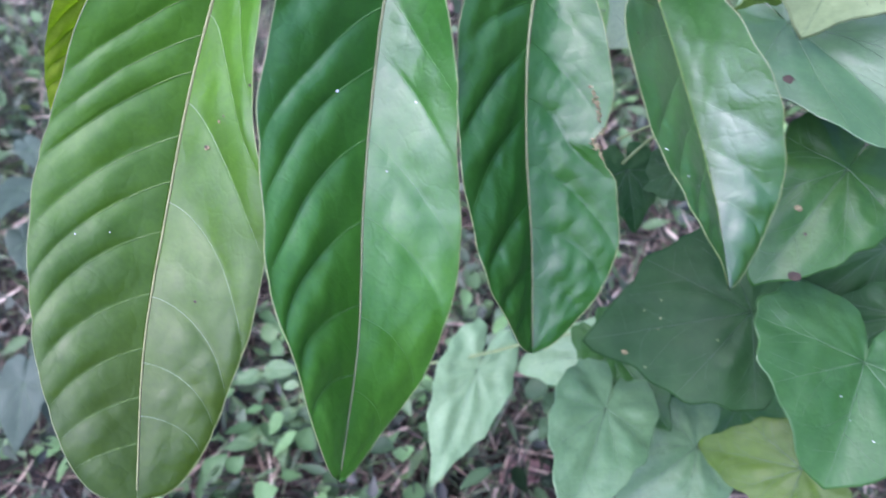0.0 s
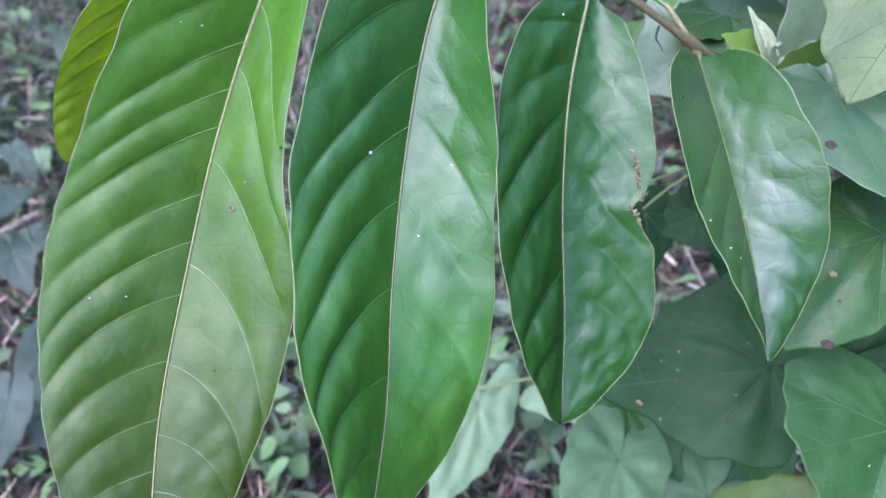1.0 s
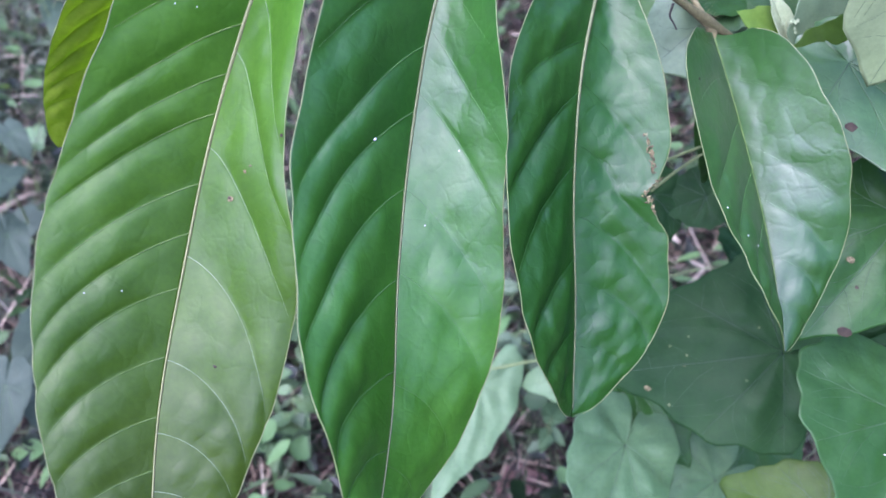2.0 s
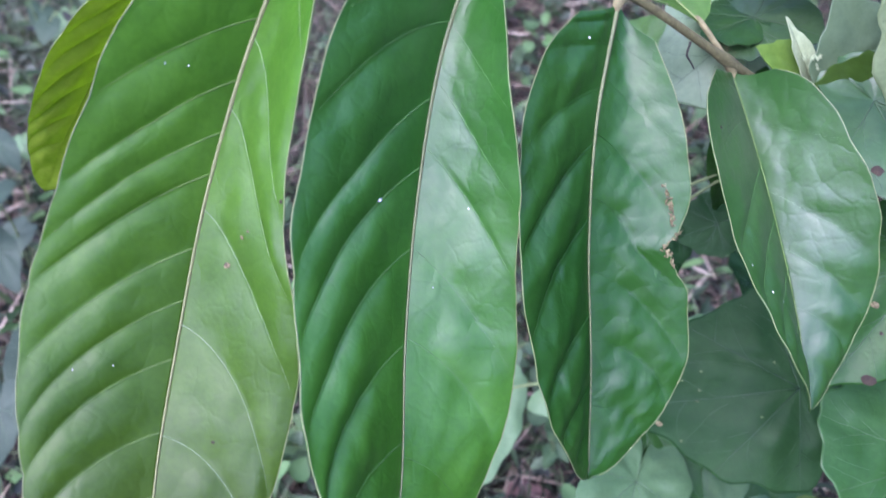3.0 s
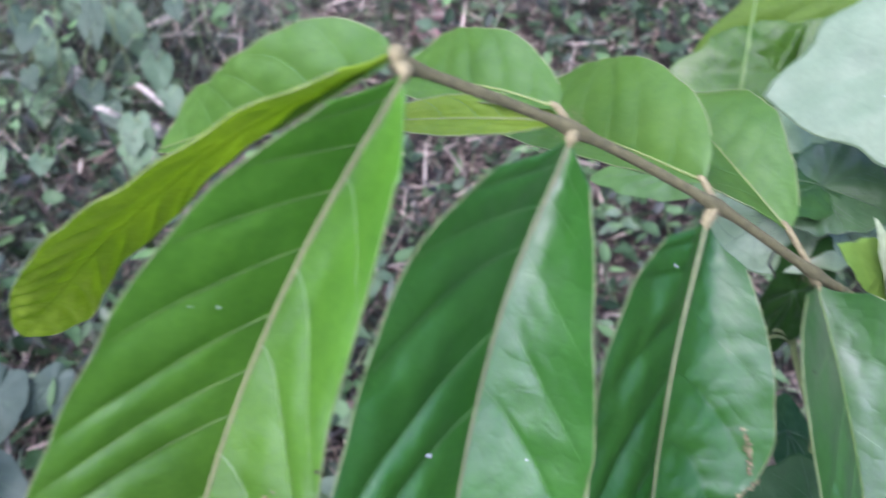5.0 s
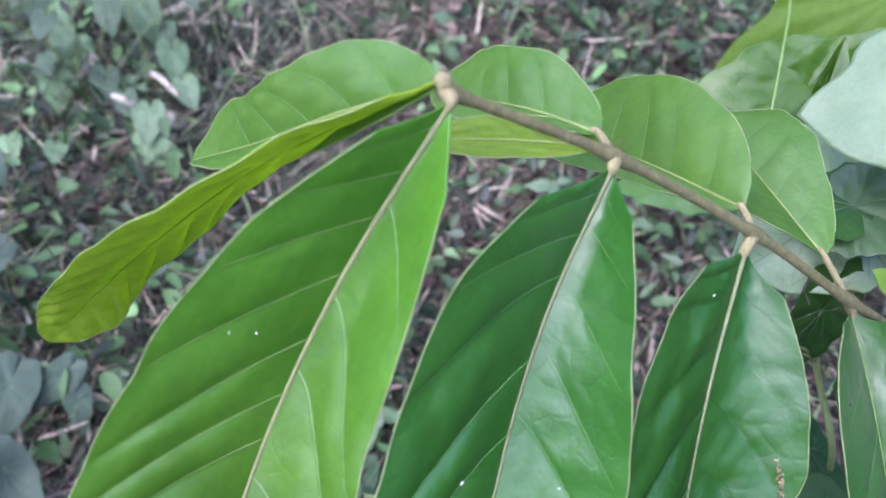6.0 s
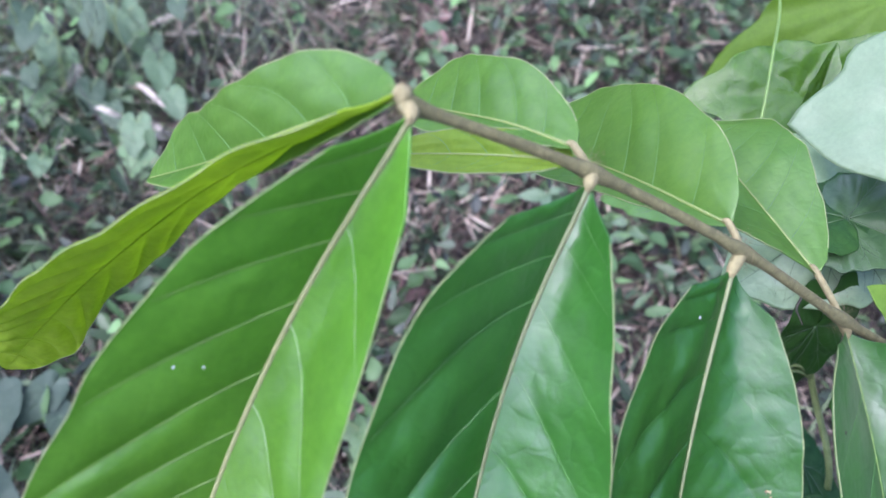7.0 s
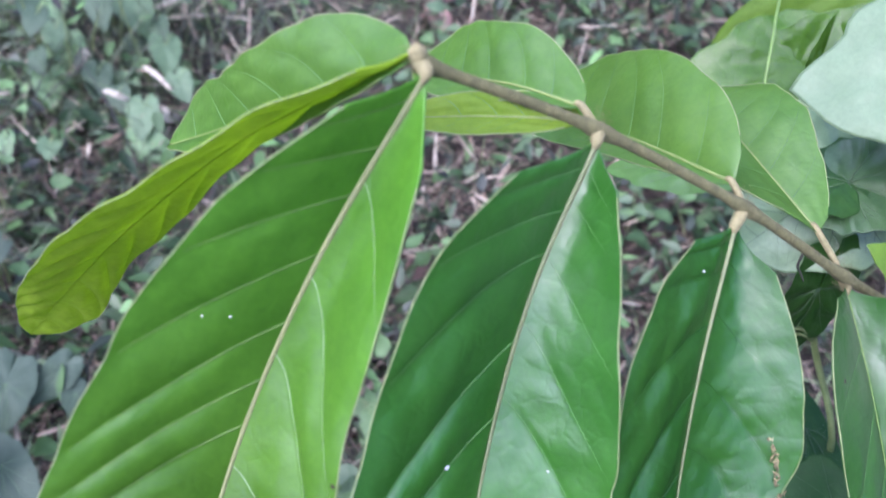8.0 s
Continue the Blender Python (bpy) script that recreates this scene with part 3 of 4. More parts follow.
scatter("low_herbs", "small green ovate weed leaves on the forest floor", "weeds", HERB, 20000, AREA, (0.014, 0.042), (0.006, 0.018), (-25, 60), (0, 50), (0.3, 1, 0.75, 0.4, 0.03), 3, 0.09, (3.7, 3.1, 2.2, 0.3, -0.15))

WEED = leaf_material("weed_leaves", (0.045, 0.095, 0.034), (0.07, 0.13, 0.05), 0.5, 0.2,
                     [(0.0, (0.2, 0.25, 0.25)), (0.5, (0.65, 0.68, 0.68)), (0.9, (1.5, 1.45, 1.38)), (1.0, (2.4, 2.4, 2.2))], spec=0.25)
scatter("weed_leaves", "broader grey-green pointed weed leaves over the litter", "weeds", WEED, 4200, AREA, (0.025, 0.05), (0.013, 0.026), (-35, 35), (-10, 45), (0.35, 0.9, 1, 0.8, 0.45, 0.04), 9, 0.10, (3.7, 3.1, 2.2, 0.3, -0.6))
COVER = leaf_material("ground_cover", (0.06, 0.125, 0.045), (0.09, 0.165, 0.066), 0.5, 0.25,
                      [(0.0, (0.3, 0.35, 0.3)), (0.4, (0.8, 0.85, 0.8)), (1.0, (1.5, 1.5, 1.45))], spec=0.25)
scatter("ground_cover", "bright green ovate leaves of low ground cover", "weeds", COVER, 150, (-0.12, 0.64, 0.17), (0.016, 0.042), (0.012, 0.026), (-35, 45), (-10, 60), (0.35, 0.95, 1, 0.75, 0.4, 0.03), 31, 0.12, far=0.1)
STRAW = plain_material("pale_straw", [(0.3, (0.23, 0.195, 0.135)), (0.7, (0.46, 0.42, 0.32))], 90, 0.8, islands=[(0.0, (0.35, 0.3, 0.3)), (0.7, (0.9, 0.85, 0.82)), (1.0, (1.3, 1.3, 1.3))])
scatter("straw_pieces", "pale broken dry blades lying on the litter", "straw", STRAW, 3800, AREA, (0.025, 0.095), (0.0015, 0.0055), (-8, 25), (-25, 25), (0.6, 1, 0.9, 0.7, 0.2), 10, 0.06)

# coarser litter and grass of the rest of the clearing
AROUND, VIEW = (0.0, 0.8, 2.4), (0.1, 1.2, 1.2, 1.0)
scatter("fallen_leaves", "dry brown fallen leaves strewn over the clearing", "leaf litter", DRY, 15000, AROUND, (0.04, 0.11), (0.015, 0.045), (-15, 35), (-30, 40), (0.2, 0.9, 0.9, 0.1), 21, 0.04, hole=VIEW)
scatter("clearing_grass", "short green grass and weeds of the clearing", "grass", GRASS, 26000, AROUND, (0.05, 0.16), (0.004, 0.012), (15, 80), (0, 70), (0.8, 1, 0.7, 0.05), 22, 0.0, (1.3, 1.7, 0.4, 1.1, -0.3), VIEW)

# ---- the pinnate leaf ----
branch = thing("pinnate_leaf", "compound leaf of glossy drooping green leaflets on a downy brown stalk", "branch")
NODES = [(-0.0605, 0.3665, 0.7505), (-0.0045, 0.3785, 0.7235), (0.0525, 0.3825, 0.693), (0.103, 0.3865, 0.6595), (0.165, 0.401, 0.615), (0.24, 0.42, 0.55)]


def make_rachis():
    s = np.linspace(0, 1, 90)
    c = spline(NODES, s)
    swell = 0.0016 + 0.0004 * s + sum((0.0015, 0.0011, 0.001, 0.0009)[k] * np.exp(-((s - k / 5) / 0.02) ** 2) for k in range(4))
    mesh_object("stalk", *tube(c, swell, 12), STALK, branch, "downy grey-brown central stalk")


make_rachis()


def make_down():
    """Short stiff hairs along the stalk."""
    rng = np.random.RandomState(8)
    n = 2600
    s = np.sort(rng.uniform(0, 0.75, n))
    c = spline(NODES, s)
    t = unit(np.gradient(spline(NODES, np.linspace(0, 1, 90)), axis=0))[(s * 89).astype(int)]
    d = unit(rng.normal(0, 1, (n, 3)))
    d = unit(d - (d * t).sum(1, keepdims=True) * t)
    root = c + d * 0.0016
    w = unit(np.cross(d, t)) * 0.00006
    tip = root + (d + t * rng.uniform(-0.4, 0.4, (n, 1))) * rng.uniform(0.0004, 0.0011, (n, 1))
    # tufts round the nodes
    k = 3200
    hub = np.array(NODES[:4])[rng.randint(0, 4, k)] + np.array([0, 0.004, 0.001]) * rng.uniform(-0.5, 1.5, (k, 1))
    u = unit(rng.normal(0, 1, (k, 3)))
    knob = hub + u * 0.0022 + rng.normal(0, 0.0013, (k, 3)) - np.array([0, 0.001, 0.0006])
    root, w, t = np.vstack([root, knob]), np.vstack([w, unit(np.cross(u, rng.normal(0, 1, (k, 3)))) * 0.00006]), np.vstack([t, unit(rng.normal(0, 1, (k, 3)))])
    tip = np.vstack([tip, knob + unit(u + rng.normal(0, 0.5, (k, 3))) * rng.uniform(0.0005, 0.0014, (k, 1))])
    n = n + k
    verts = np.stack([root - w, root + w, root + t * 0.00006, tip], 1).reshape(-1, 3)
    faces = [f for k in range(0, 4 * n, 4) for f in ((k, k + 1, k + 3), (k + 1, k + 2, k + 3), (k + 2, k, k + 3))]
    tagged(mesh_object("down", verts, faces, NODE, branch, "short tan hairs on the stalk"), kind="stuff")


make_down()


def pulvinus(node, mid, r=0.0019):
    """The short thick stalk by which a leaflet joins the main stalk; it runs out along the midrib."""
    a, b, c = np.array(node), np.array(mid[0]), np.array(mid[1])
    end = b + unit(c - b) * 0.0045
    s = np.linspace(0, 1, 14)
    path = spline([a, b + (end - b) * 0.3 + np.array([0, 0, 0.0006]), end], s)
    mesh_object("leaf_stalk", *tube(path, r * (0.95 + 0.25 * np.sin(math.pi * s**0.8) - 0.65 * s**2.5), 10), NODE, branch, "tan downy swollen leaflet stalk")


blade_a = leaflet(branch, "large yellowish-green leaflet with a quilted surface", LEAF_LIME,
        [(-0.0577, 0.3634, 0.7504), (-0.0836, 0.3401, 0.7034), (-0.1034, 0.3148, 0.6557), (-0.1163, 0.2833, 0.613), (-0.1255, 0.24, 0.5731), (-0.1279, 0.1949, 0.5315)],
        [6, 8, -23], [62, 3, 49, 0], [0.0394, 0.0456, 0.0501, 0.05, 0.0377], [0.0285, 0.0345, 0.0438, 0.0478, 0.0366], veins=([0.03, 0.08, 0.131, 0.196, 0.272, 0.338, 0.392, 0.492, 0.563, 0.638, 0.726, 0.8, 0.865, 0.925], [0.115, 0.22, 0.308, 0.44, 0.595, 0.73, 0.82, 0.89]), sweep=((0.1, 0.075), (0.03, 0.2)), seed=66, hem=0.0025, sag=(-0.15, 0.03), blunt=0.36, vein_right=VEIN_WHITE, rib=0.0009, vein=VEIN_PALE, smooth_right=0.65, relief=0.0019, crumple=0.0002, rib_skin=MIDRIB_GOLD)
pulvinus(NODES[0], [(-0.0577, 0.3634, 0.7504), (-0.0836, 0.3401, 0.7034)])
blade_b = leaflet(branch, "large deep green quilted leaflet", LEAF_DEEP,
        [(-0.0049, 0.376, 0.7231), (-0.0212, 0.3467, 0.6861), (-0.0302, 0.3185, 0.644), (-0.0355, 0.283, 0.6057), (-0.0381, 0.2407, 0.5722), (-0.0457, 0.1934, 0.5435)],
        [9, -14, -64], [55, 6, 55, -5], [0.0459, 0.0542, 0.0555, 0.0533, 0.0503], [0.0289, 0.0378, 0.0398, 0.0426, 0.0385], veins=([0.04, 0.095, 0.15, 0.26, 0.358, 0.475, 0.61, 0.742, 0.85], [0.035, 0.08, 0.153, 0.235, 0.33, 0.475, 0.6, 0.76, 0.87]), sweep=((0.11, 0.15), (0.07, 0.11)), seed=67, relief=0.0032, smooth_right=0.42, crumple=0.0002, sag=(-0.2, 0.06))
pulvinus(NODES[1], [(-0.0049, 0.376, 0.7231), (-0.0212, 0.3467, 0.6861)])
blade_c = leaflet(branch, "dark green leaflet with an insect-eaten brown edge", LEAF_DARK,
        [(0.0492, 0.3783, 0.6906), (0.039, 0.3432, 0.6591), (0.0372, 0.3165, 0.6191), (0.0394, 0.2903, 0.5782), (0.0389, 0.2615, 0.5396)],
        [-9, -18, -33], [23, 28, 20, 22], [0.0336, 0.0413, 0.0432, 0.0431, 0.0363], [0.0277, 0.0375, 0.0386, 0.0406, 0.035], veins=([0.035, 0.087, 0.178, 0.29, 0.443, 0.643, 0.8], [0.025, 0.065, 0.155, 0.27, 0.4, 0.55, 0.7, 0.84]), sweep=((0.15, 0.05), (0.05, 0.17)), seed=68, relief=0.0032, smooth_right=0.45, crumple=0.00034, vein=LEAF_DARK, sag=(-0.28, 0.07), bite=(1, 0.5, 0.045, 0.25))
pulvinus(NODES[2], [(0.0492, 0.3783, 0.6906), (0.039, 0.3432, 0.6591)])
blade_d = leaflet(branch, "small glossy mid-green leaflet", LEAF_MID,
        [(0.1063, 0.3874, 0.6545), (0.1111, 0.3534, 0.6378), (0.1187, 0.3256, 0.6141), (0.1251, 0.2992, 0.5893), (0.1281, 0.2733, 0.5656)],
        [2, -4, -45], [57, 25, 57, 18], [0.0411, 0.0419, 0.0399, 0.0367, 0.0327], [0.0303, 0.0379, 0.0375, 0.0319, 0.0204], veins=([0.06, 0.16, 0.3, 0.45, 0.6, 0.75], [0.06, 0.16, 0.37, 0.53, 0.7, 0.84]), sweep=((0.18, 0.05), (0.22, 0.02)), seed=69, relief=0.0024, smooth_right=0.5, crumple=0.0002, rib=0.0002, rib_skin=VEIN_PALE, vein_size=0.55, sag=(-0.14, 0.15))
pulvinus(NODES[3], [(0.1063, 0.3874, 0.6545), (0.1111, 0.3534, 0.6378)])
leaflet(branch, "olive yellow-green end leaflet seen almost edge on", LEAF_OLIVE,
        [(-0.0597, 0.3665, 0.7542), (-0.1071, 0.374, 0.7157), (-0.1472, 0.3809, 0.6701), (-0.1803, 0.3933, 0.6215), (-0.2089, 0.4109, 0.5722)],
        [-79, -63, -18], [6, 6, -6, -6], [0.017, 0.0235, 0.0255, 0.0198, 0.0134], [0.014, 0.0195, 0.0195, 0.0159, 0.0171], veins=([0.05, 0.13, 0.22, 0.31, 0.4, 0.5, 0.6, 0.7, 0.8, 0.9],) * 2, sweep=((0.1, 0.08), (0.1, 0.08)), relief=0.0026, smooth_right=0.9, seed=70, vein=LEAF_OLIVE, rib_skin=LEAF_OLIVE, rib=0.0001, vein_size=0.45)
pulvinus(NODES[0], [(-0.0597, 0.3665, 0.7542), (-0.1071, 0.374, 0.7157)])
leaflet(branch, "bright yellow-green leaflet arching away", LEAF_YOUNG,
        [(-0.0609, 0.3671, 0.7516), (-0.0895, 0.3864, 0.7246), (-0.1166, 0.4052, 0.6955), (-0.1441, 0.4257, 0.6679)],
        [7, -21, 8], [20, 19, 19, 18], [0.0171, 0.0199, 0.0186, 0.0171, 0.0167], [0.012, 0.0125, 0.011, 0.009, 0.008], veins=7, seed=71, ref=(0, -0.4, 0.9), relief=0.0005, rib=0.0006, rib_skin=MIDRIB_LIME, vein_size=0.55)
pulvinus(NODES[0], [(-0.0609, 0.3671, 0.7516), (-0.0895, 0.3864, 0.7246)], 0.0011)
leaflet(branch, "bright green leaflet folded along its middle", LEAF_YOUNG,
        [(-0.0074, 0.3897, 0.7232), (-0.0245, 0.41, 0.7154), (-0.0405, 0.4293, 0.7045), (-0.0563, 0.4488, 0.6936)],
        [9, -17, -4], [13, 11, 13, 9], [0.0131, 0.0195, 0.0212, 0.0208, 0.019], [0.006, 0.0075, 0.009, 0.01, 0.01], veins=6, seed=52, ref=(0, -0.4, 0.9), relief=0.0005, rib=0.0006, rib_skin=MIDRIB_LIME, vein_size=0.55)
# lower half of the folded leaflet, a separate blade; olive colour stands for its shadow
leaflet(branch, "olive yellow-green lower half of the folded leaflet, shadow tone in its colour", LEAF_LOWER_HALF,
        [(-0.0066, 0.3895, 0.7185), (-0.0225, 0.3987, 0.7115), (-0.0425, 0.4075, 0.7035), (-0.067, 0.416, 0.694)],
        [0, -10, 0], [15, 10, 15, 10], [0.0075, 0.0085, 0.0085, 0.008, 0.006], [0.0055, 0.0065, 0.007, 0.007, 0.005], veins=6, seed=53, ref=(0, -0.4, 0.9), relief=0.0005, rib=0.0006, rib_skin=MIDRIB_LIME, vein_size=0.55)
pulvinus(NODES[1], [(-0.0074, 0.3897, 0.7232), (-0.0245, 0.41, 0.7154)], 0.0011)
leaflet(branch, "bright green leaflet arching away behind the stalk", LEAF_YOUNG,
        [(0.0491, 0.3894, 0.6973), (0.0302, 0.4268, 0.6826), (0.0121, 0.4635, 0.6651), (-0.0057, 0.5004, 0.648)],
        [-12, -17, 9], [23, 11, 20, 11], [0.0259, 0.0337, 0.0363, 0.0351, 0.0319], [0.009, 0.012, 0.015, 0.019, 0.02], veins=7, seed=53, ref=(0, -0.4, 0.9), relief=0.0005, rib=0.0006, rib_skin=MIDRIB_LIME, vein_size=0.55)
pulvinus(NODES[2], [(0.0491, 0.3894, 0.6973), (0.0302, 0.4268, 0.6826)], 0.0011)
leaflet(branch, "small bright green leaflet behind the stalk", LEAF_YOUNG,
        [(0.0917, 0.3958, 0.6714), (0.081, 0.426, 0.6733), (0.0723, 0.456, 0.6726), (0.0641, 0.4854, 0.6687)],
        [19, -10, 12], [21, 12, 23, 14], [0.0148, 0.0214, 0.0266, 0.0274, 0.0253], [0.0211, 0.024, 0.0259, 0.0247, 0.0215], veins=6, seed=54, ref=(0, -0.4, 0.9), relief=0.0005, rib=0.0006, rib_skin=MIDRIB_LIME, vein_size=0.55)
pulvinus(NODES[3], [(0.0917, 0.3958, 0.6714), (0.081, 0.426, 0.6733)], 0.0011)

for blade, x, y, z, r in ((blade_b, -0.044, 0.307, 0.652, 0.0009), (blade_b, -0.012, 0.311, 0.644, 0.0003), (blade_b, -0.024, 0.29, 0.625, 0.0003),
                          (blade_a, -0.107, 0.326, 0.696, 0.0003), (blade_a, -0.115, 0.328, 0.696, 0.0003), (blade_a, -0.149, 0.265, 0.613, 0.0003), (blade_a, -0.137, 0.268, 0.612, 0.0003),
                          (blade_c, 0.034, 0.361, 0.685, 0.0005), (blade_d, 0.115, 0.293, 0.611, 0.0004), (blade_d, 0.105, 0.296, 0.611, 0.0004), (blade_d, 0.093, 0.291, 0.634, 0.0003)):
    speck(blade, "speck", (x, y, z), r, WHITE_SPECK, "tiny white speck")
for blade, x, y, z, r in ((blade_a, -0.099, 0.29, 0.638, 0.0008), (blade_a, -0.101, 0.262, 0.58, 0.0008), (blade_d, 0.086, 0.339, 0.659, 0.0008), (blade_a, -0.078, 0.292, 0.664, 0.0009)):
    speck(blade, "brown_spot", (x, y, z), r, BROWN_SPOT, "brown dead spot")
for x, y, z, r in ((-0.092, 0.295, 0.646, 0.0009), (-0.0985, 0.291, 0.6365, 0.0014), (-0.0885, 0.297, 0.647, 0.0006)):
    speck(blade_a, "dry_scar", (x, y, z), r, SCAR, "pale dry scar")

# ---- the heart-leaved vine beside it ----
vine = thing("climbing_vine", "climbing vine with broad heart-shaped green leaves and thin stems", "vine")
broad = heart_leaf(vine, "leaf", "dull dark green heart-shaped leaf", HEART_DARK, (0.195, 0.369, 0.453), (0.094, 0.374, 0.426), 0.125, roll=-6, lobe=0.62, droop=0.22, cup=0.05, seed=34, vein=VEIN_DARK)
heart = heart_leaf(vine, "leaf", "green heart-shaped leaf with a grey sheen on one side", HEART_LIGHT, (0.225, 0.296, 0.487), (0.193, 0.235, 0.463), 0.135, cup=0.3, seed=7)
heart_leaf(vine, "leaf", "grey-green heart-shaped leaf with pale veins", HEART_GREY, (0.111, 0.358, 0.376), (0.077, 0.28, 0.363), 0.074, seed=23)
heart_leaf(vine, "leaf", "pale green heart-shaped leaf", HEART_PALE, (0.04, 0.519, 0.235), (-0.003, 0.432, 0.191), 0.072, seed=79)
heart_leaf(vine, "leaf", "pale green heart-shaped leaf", HEART_PALE, (0.159, 0.5, 0.278), (0.067, 0.515, 0.238), 0.066, seed=80)
heart_leaf(vine, "leaf", "grey-green heart-shaped leaf with pale veins", HEART_GREY, (0.184, 0.362, 0.326), (0.125, 0.326, 0.307), 0.082, seed=57)
heart_leaf(vine, "leaf", "yellowish-green leaf lit from behind", HEART_OLIVE, (0.221, 0.3, 0.385), (0.164, 0.335, 0.366), 0.062, seed=86)
heart_leaf(vine, "leaf", "green heart-shaped leaf with pale veins", HEART_GREEN, (0.122, 0.4, 0.388), (0.159, 0.35, 0.359), 0.052, seed=44)
spotted = heart_leaf(vine, "leaf", "green heart-shaped leaf with brown dead spots", HEART_GREEN, (0.207, 0.345, 0.579), (0.156, 0.3, 0.542), 0.074, seed=66)
heart_leaf(vine, "leaf", "dull dark green heart-shaped leaf", HEART_DARK, (0.286, 0.4, 0.476), (0.225, 0.388, 0.421), 0.065, seed=64, vein=VEIN_DARK)
heart_leaf(vine, "leaf", "dull dark green heart-shaped leaf", HEART_DARK, (0.283, 0.355, 0.46), (0.22, 0.37, 0.432), 0.047, seed=65, vein=VEIN_DARK)
sheen = heart_leaf(vine, "leaf", "green leaf with a bright sheen on one half", SHEEN_LEAF, (0.171, 0.38, 0.643), (0.242, 0.297, 0.608), 0.076, roll=-6.5, cup=0.26, droop=0.08, seed=5, quilt=0.015, lobe=0.5, ref=(-0.3, -0.7, 1))
heart_leaf(vine, "leaf", "pale leaf with a yellow-green pointed tip", PALE_BACK, (0.186, 0.352, 0.735), (0.166, 0.348, 0.647), 0.11, cup=0.15, droop=0.05, seed=6, ref=(0, -1, 0.3))
# basal lobe of the sheen leaf; its shade is put into the dark colour
heart_leaf(vine, "leaf", "dark olive rounded basal lobe, shade put into its colour", OLIVE_SHADE, (0.173, 0.385, 0.641), (0.139, 0.386, 0.637), 0.043, cup=0.05, droop=0.05, seed=58, ref=(0.3, -0.8, 0.4), veined=False)
heart_leaf(vine, "leaf", "grey-green leaf behind the stalk", BROAD_PALE, (0.177, 0.402, 0.64), (0.157, 0.406, 0.68), 0.06, cup=0.1, seed=59, ref=(0, -0.8, 0.6), veined=False)
heart_leaf(vine, "leaf", "dull dark green heart-shaped leaf", HEART_DARK, (0.135, 0.481, 0.483), (0.142, 0.453, 0.45), 0.044, seed=19, vein=VEIN_DARK)
heart_leaf(vine, "leaf", "dull dark green heart-shaped leaf", HEART_DARK, (0.168, 0.473, 0.488), (0.142, 0.473, 0.475), 0.044, seed=20, vein=VEIN_DARK)
heart_leaf(vine, "leaf", "green heart-shaped leaf with pale veins", HEART_GREEN, (0.151, 0.475, 0.631), (0.138, 0.511, 0.633), 0.057, seed=19)
heart_leaf(vine, "leaf", "green heart-shaped leaf with pale veins", SHEEN_LEAF, (0.151, 0.475, 0.631), (0.178, 0.448, 0.639), 0.054, seed=25)
wide_pale = heart_leaf(vine, "leaf", "broad pale grey-green leaf with a pointed tip", BROAD_PALE, (0.19, 0.462, 0.712), (0.107, 0.487, 0.675), 0.108, veined=False, seed=30)
heart_leaf(vine, "leaf", "broad olive-green leaf", OLIVE_LEAF, (0.244, 0.671, 0.642), (0.144, 0.665, 0.578), 0.077, veined=False, seed=68)
heart_leaf(vine, "leaf", "glossy green leaf with a bright sheen", GLOSSY_LEAF, (0.157, 0.565, 0.636), (0.097, 0.568, 0.632), 0.062, veined=False, seed=69)
heart_leaf(vine, "leaf", "glossy green leaf with a bright sheen", GLOSSY_LEAF, (0.153, 0.564, 0.63), (0.193, 0.565, 0.677), 0.049, veined=False, seed=70)
heart_leaf(vine, "leaf", "dark green folded young leaf", GLOSSY_LEAF, (0.14, 0.523, 0.658), (0.146, 0.536, 0.685), 0.016, cup=0.7, veined=False, seed=81)
heart_leaf(vine, "leaf", "green heart-shaped leaf with pale veins", HEART_GREEN, (0.277, 0.443, 0.437), (0.243, 0.419, 0.39), 0.07, seed=82)
heart_leaf(vine, "leaf", "dull dark green heart-shaped leaf", HEART_DARK, (0.316, 0.474, 0.435), (0.295, 0.443, 0.386), 0.08, seed=83, vein=VEIN_DARK)
heart_leaf(vine, "leaf", "green heart-shaped leaf with pale veins", HEART_GREEN, (0.242, 0.429, 0.286), (0.242, 0.361, 0.266), 0.08, seed=84)
heart_leaf(vine, "leaf", "dull dark green heart-shaped leaf", HEART_DARK, (0.2, 0.467, 0.268), (0.182, 0.421, 0.254), 0.05, seed=85, vein=VEIN_DARK)
heart_leaf(vine, "leaf", "pale green heart-shaped leaf", HEART_GREY, (0.221, 0.541, 0.285), (0.163, 0.524, 0.246), 0.05, seed=87)
heart_leaf(vine, "leaf", "green heart-shaped leaf with pale veins", HEART_GREEN, (0.201, 0.453, 0.535), (0.19, 0.437, 0.509), 0.04, seed=88)
heart_leaf(vine, "bud_leaf", "whitish folded bud leaf", PALE_PETAL, (0.15, 0.404, 0.643), (0.137, 0.409, 0.667), 0.012, cup=0.6, seed=9, veined=False)
heart_leaf(vine, "leaf", "small bright young leaf", YOUNG_LIME, (0.149, 0.408, 0.641), (0.128, 0.409, 0.654), 0.026, veined=False, seed=77)
heart_leaf(vine, "leaf", "pale green heart-shaped leaf", LIGHT_VINE, (0.127, 0.57, 0.56), (0.077, 0.611, 0.521), 0.040, seed=75)
heart_leaf(vine, "leaf", "pale green heart-shaped leaf", WAXY_PALE, (0.158, 0.49, 0.622), (0.106, 0.462, 0.59), 0.09, seed=23)
heart_leaf(vine, "leaf", "dull dark green heart-shaped leaf", HEART_DARK, (0.204, 0.463, 0.445), (0.2, 0.383, 0.457), 0.036, seed=70, vein=VEIN_DARK)

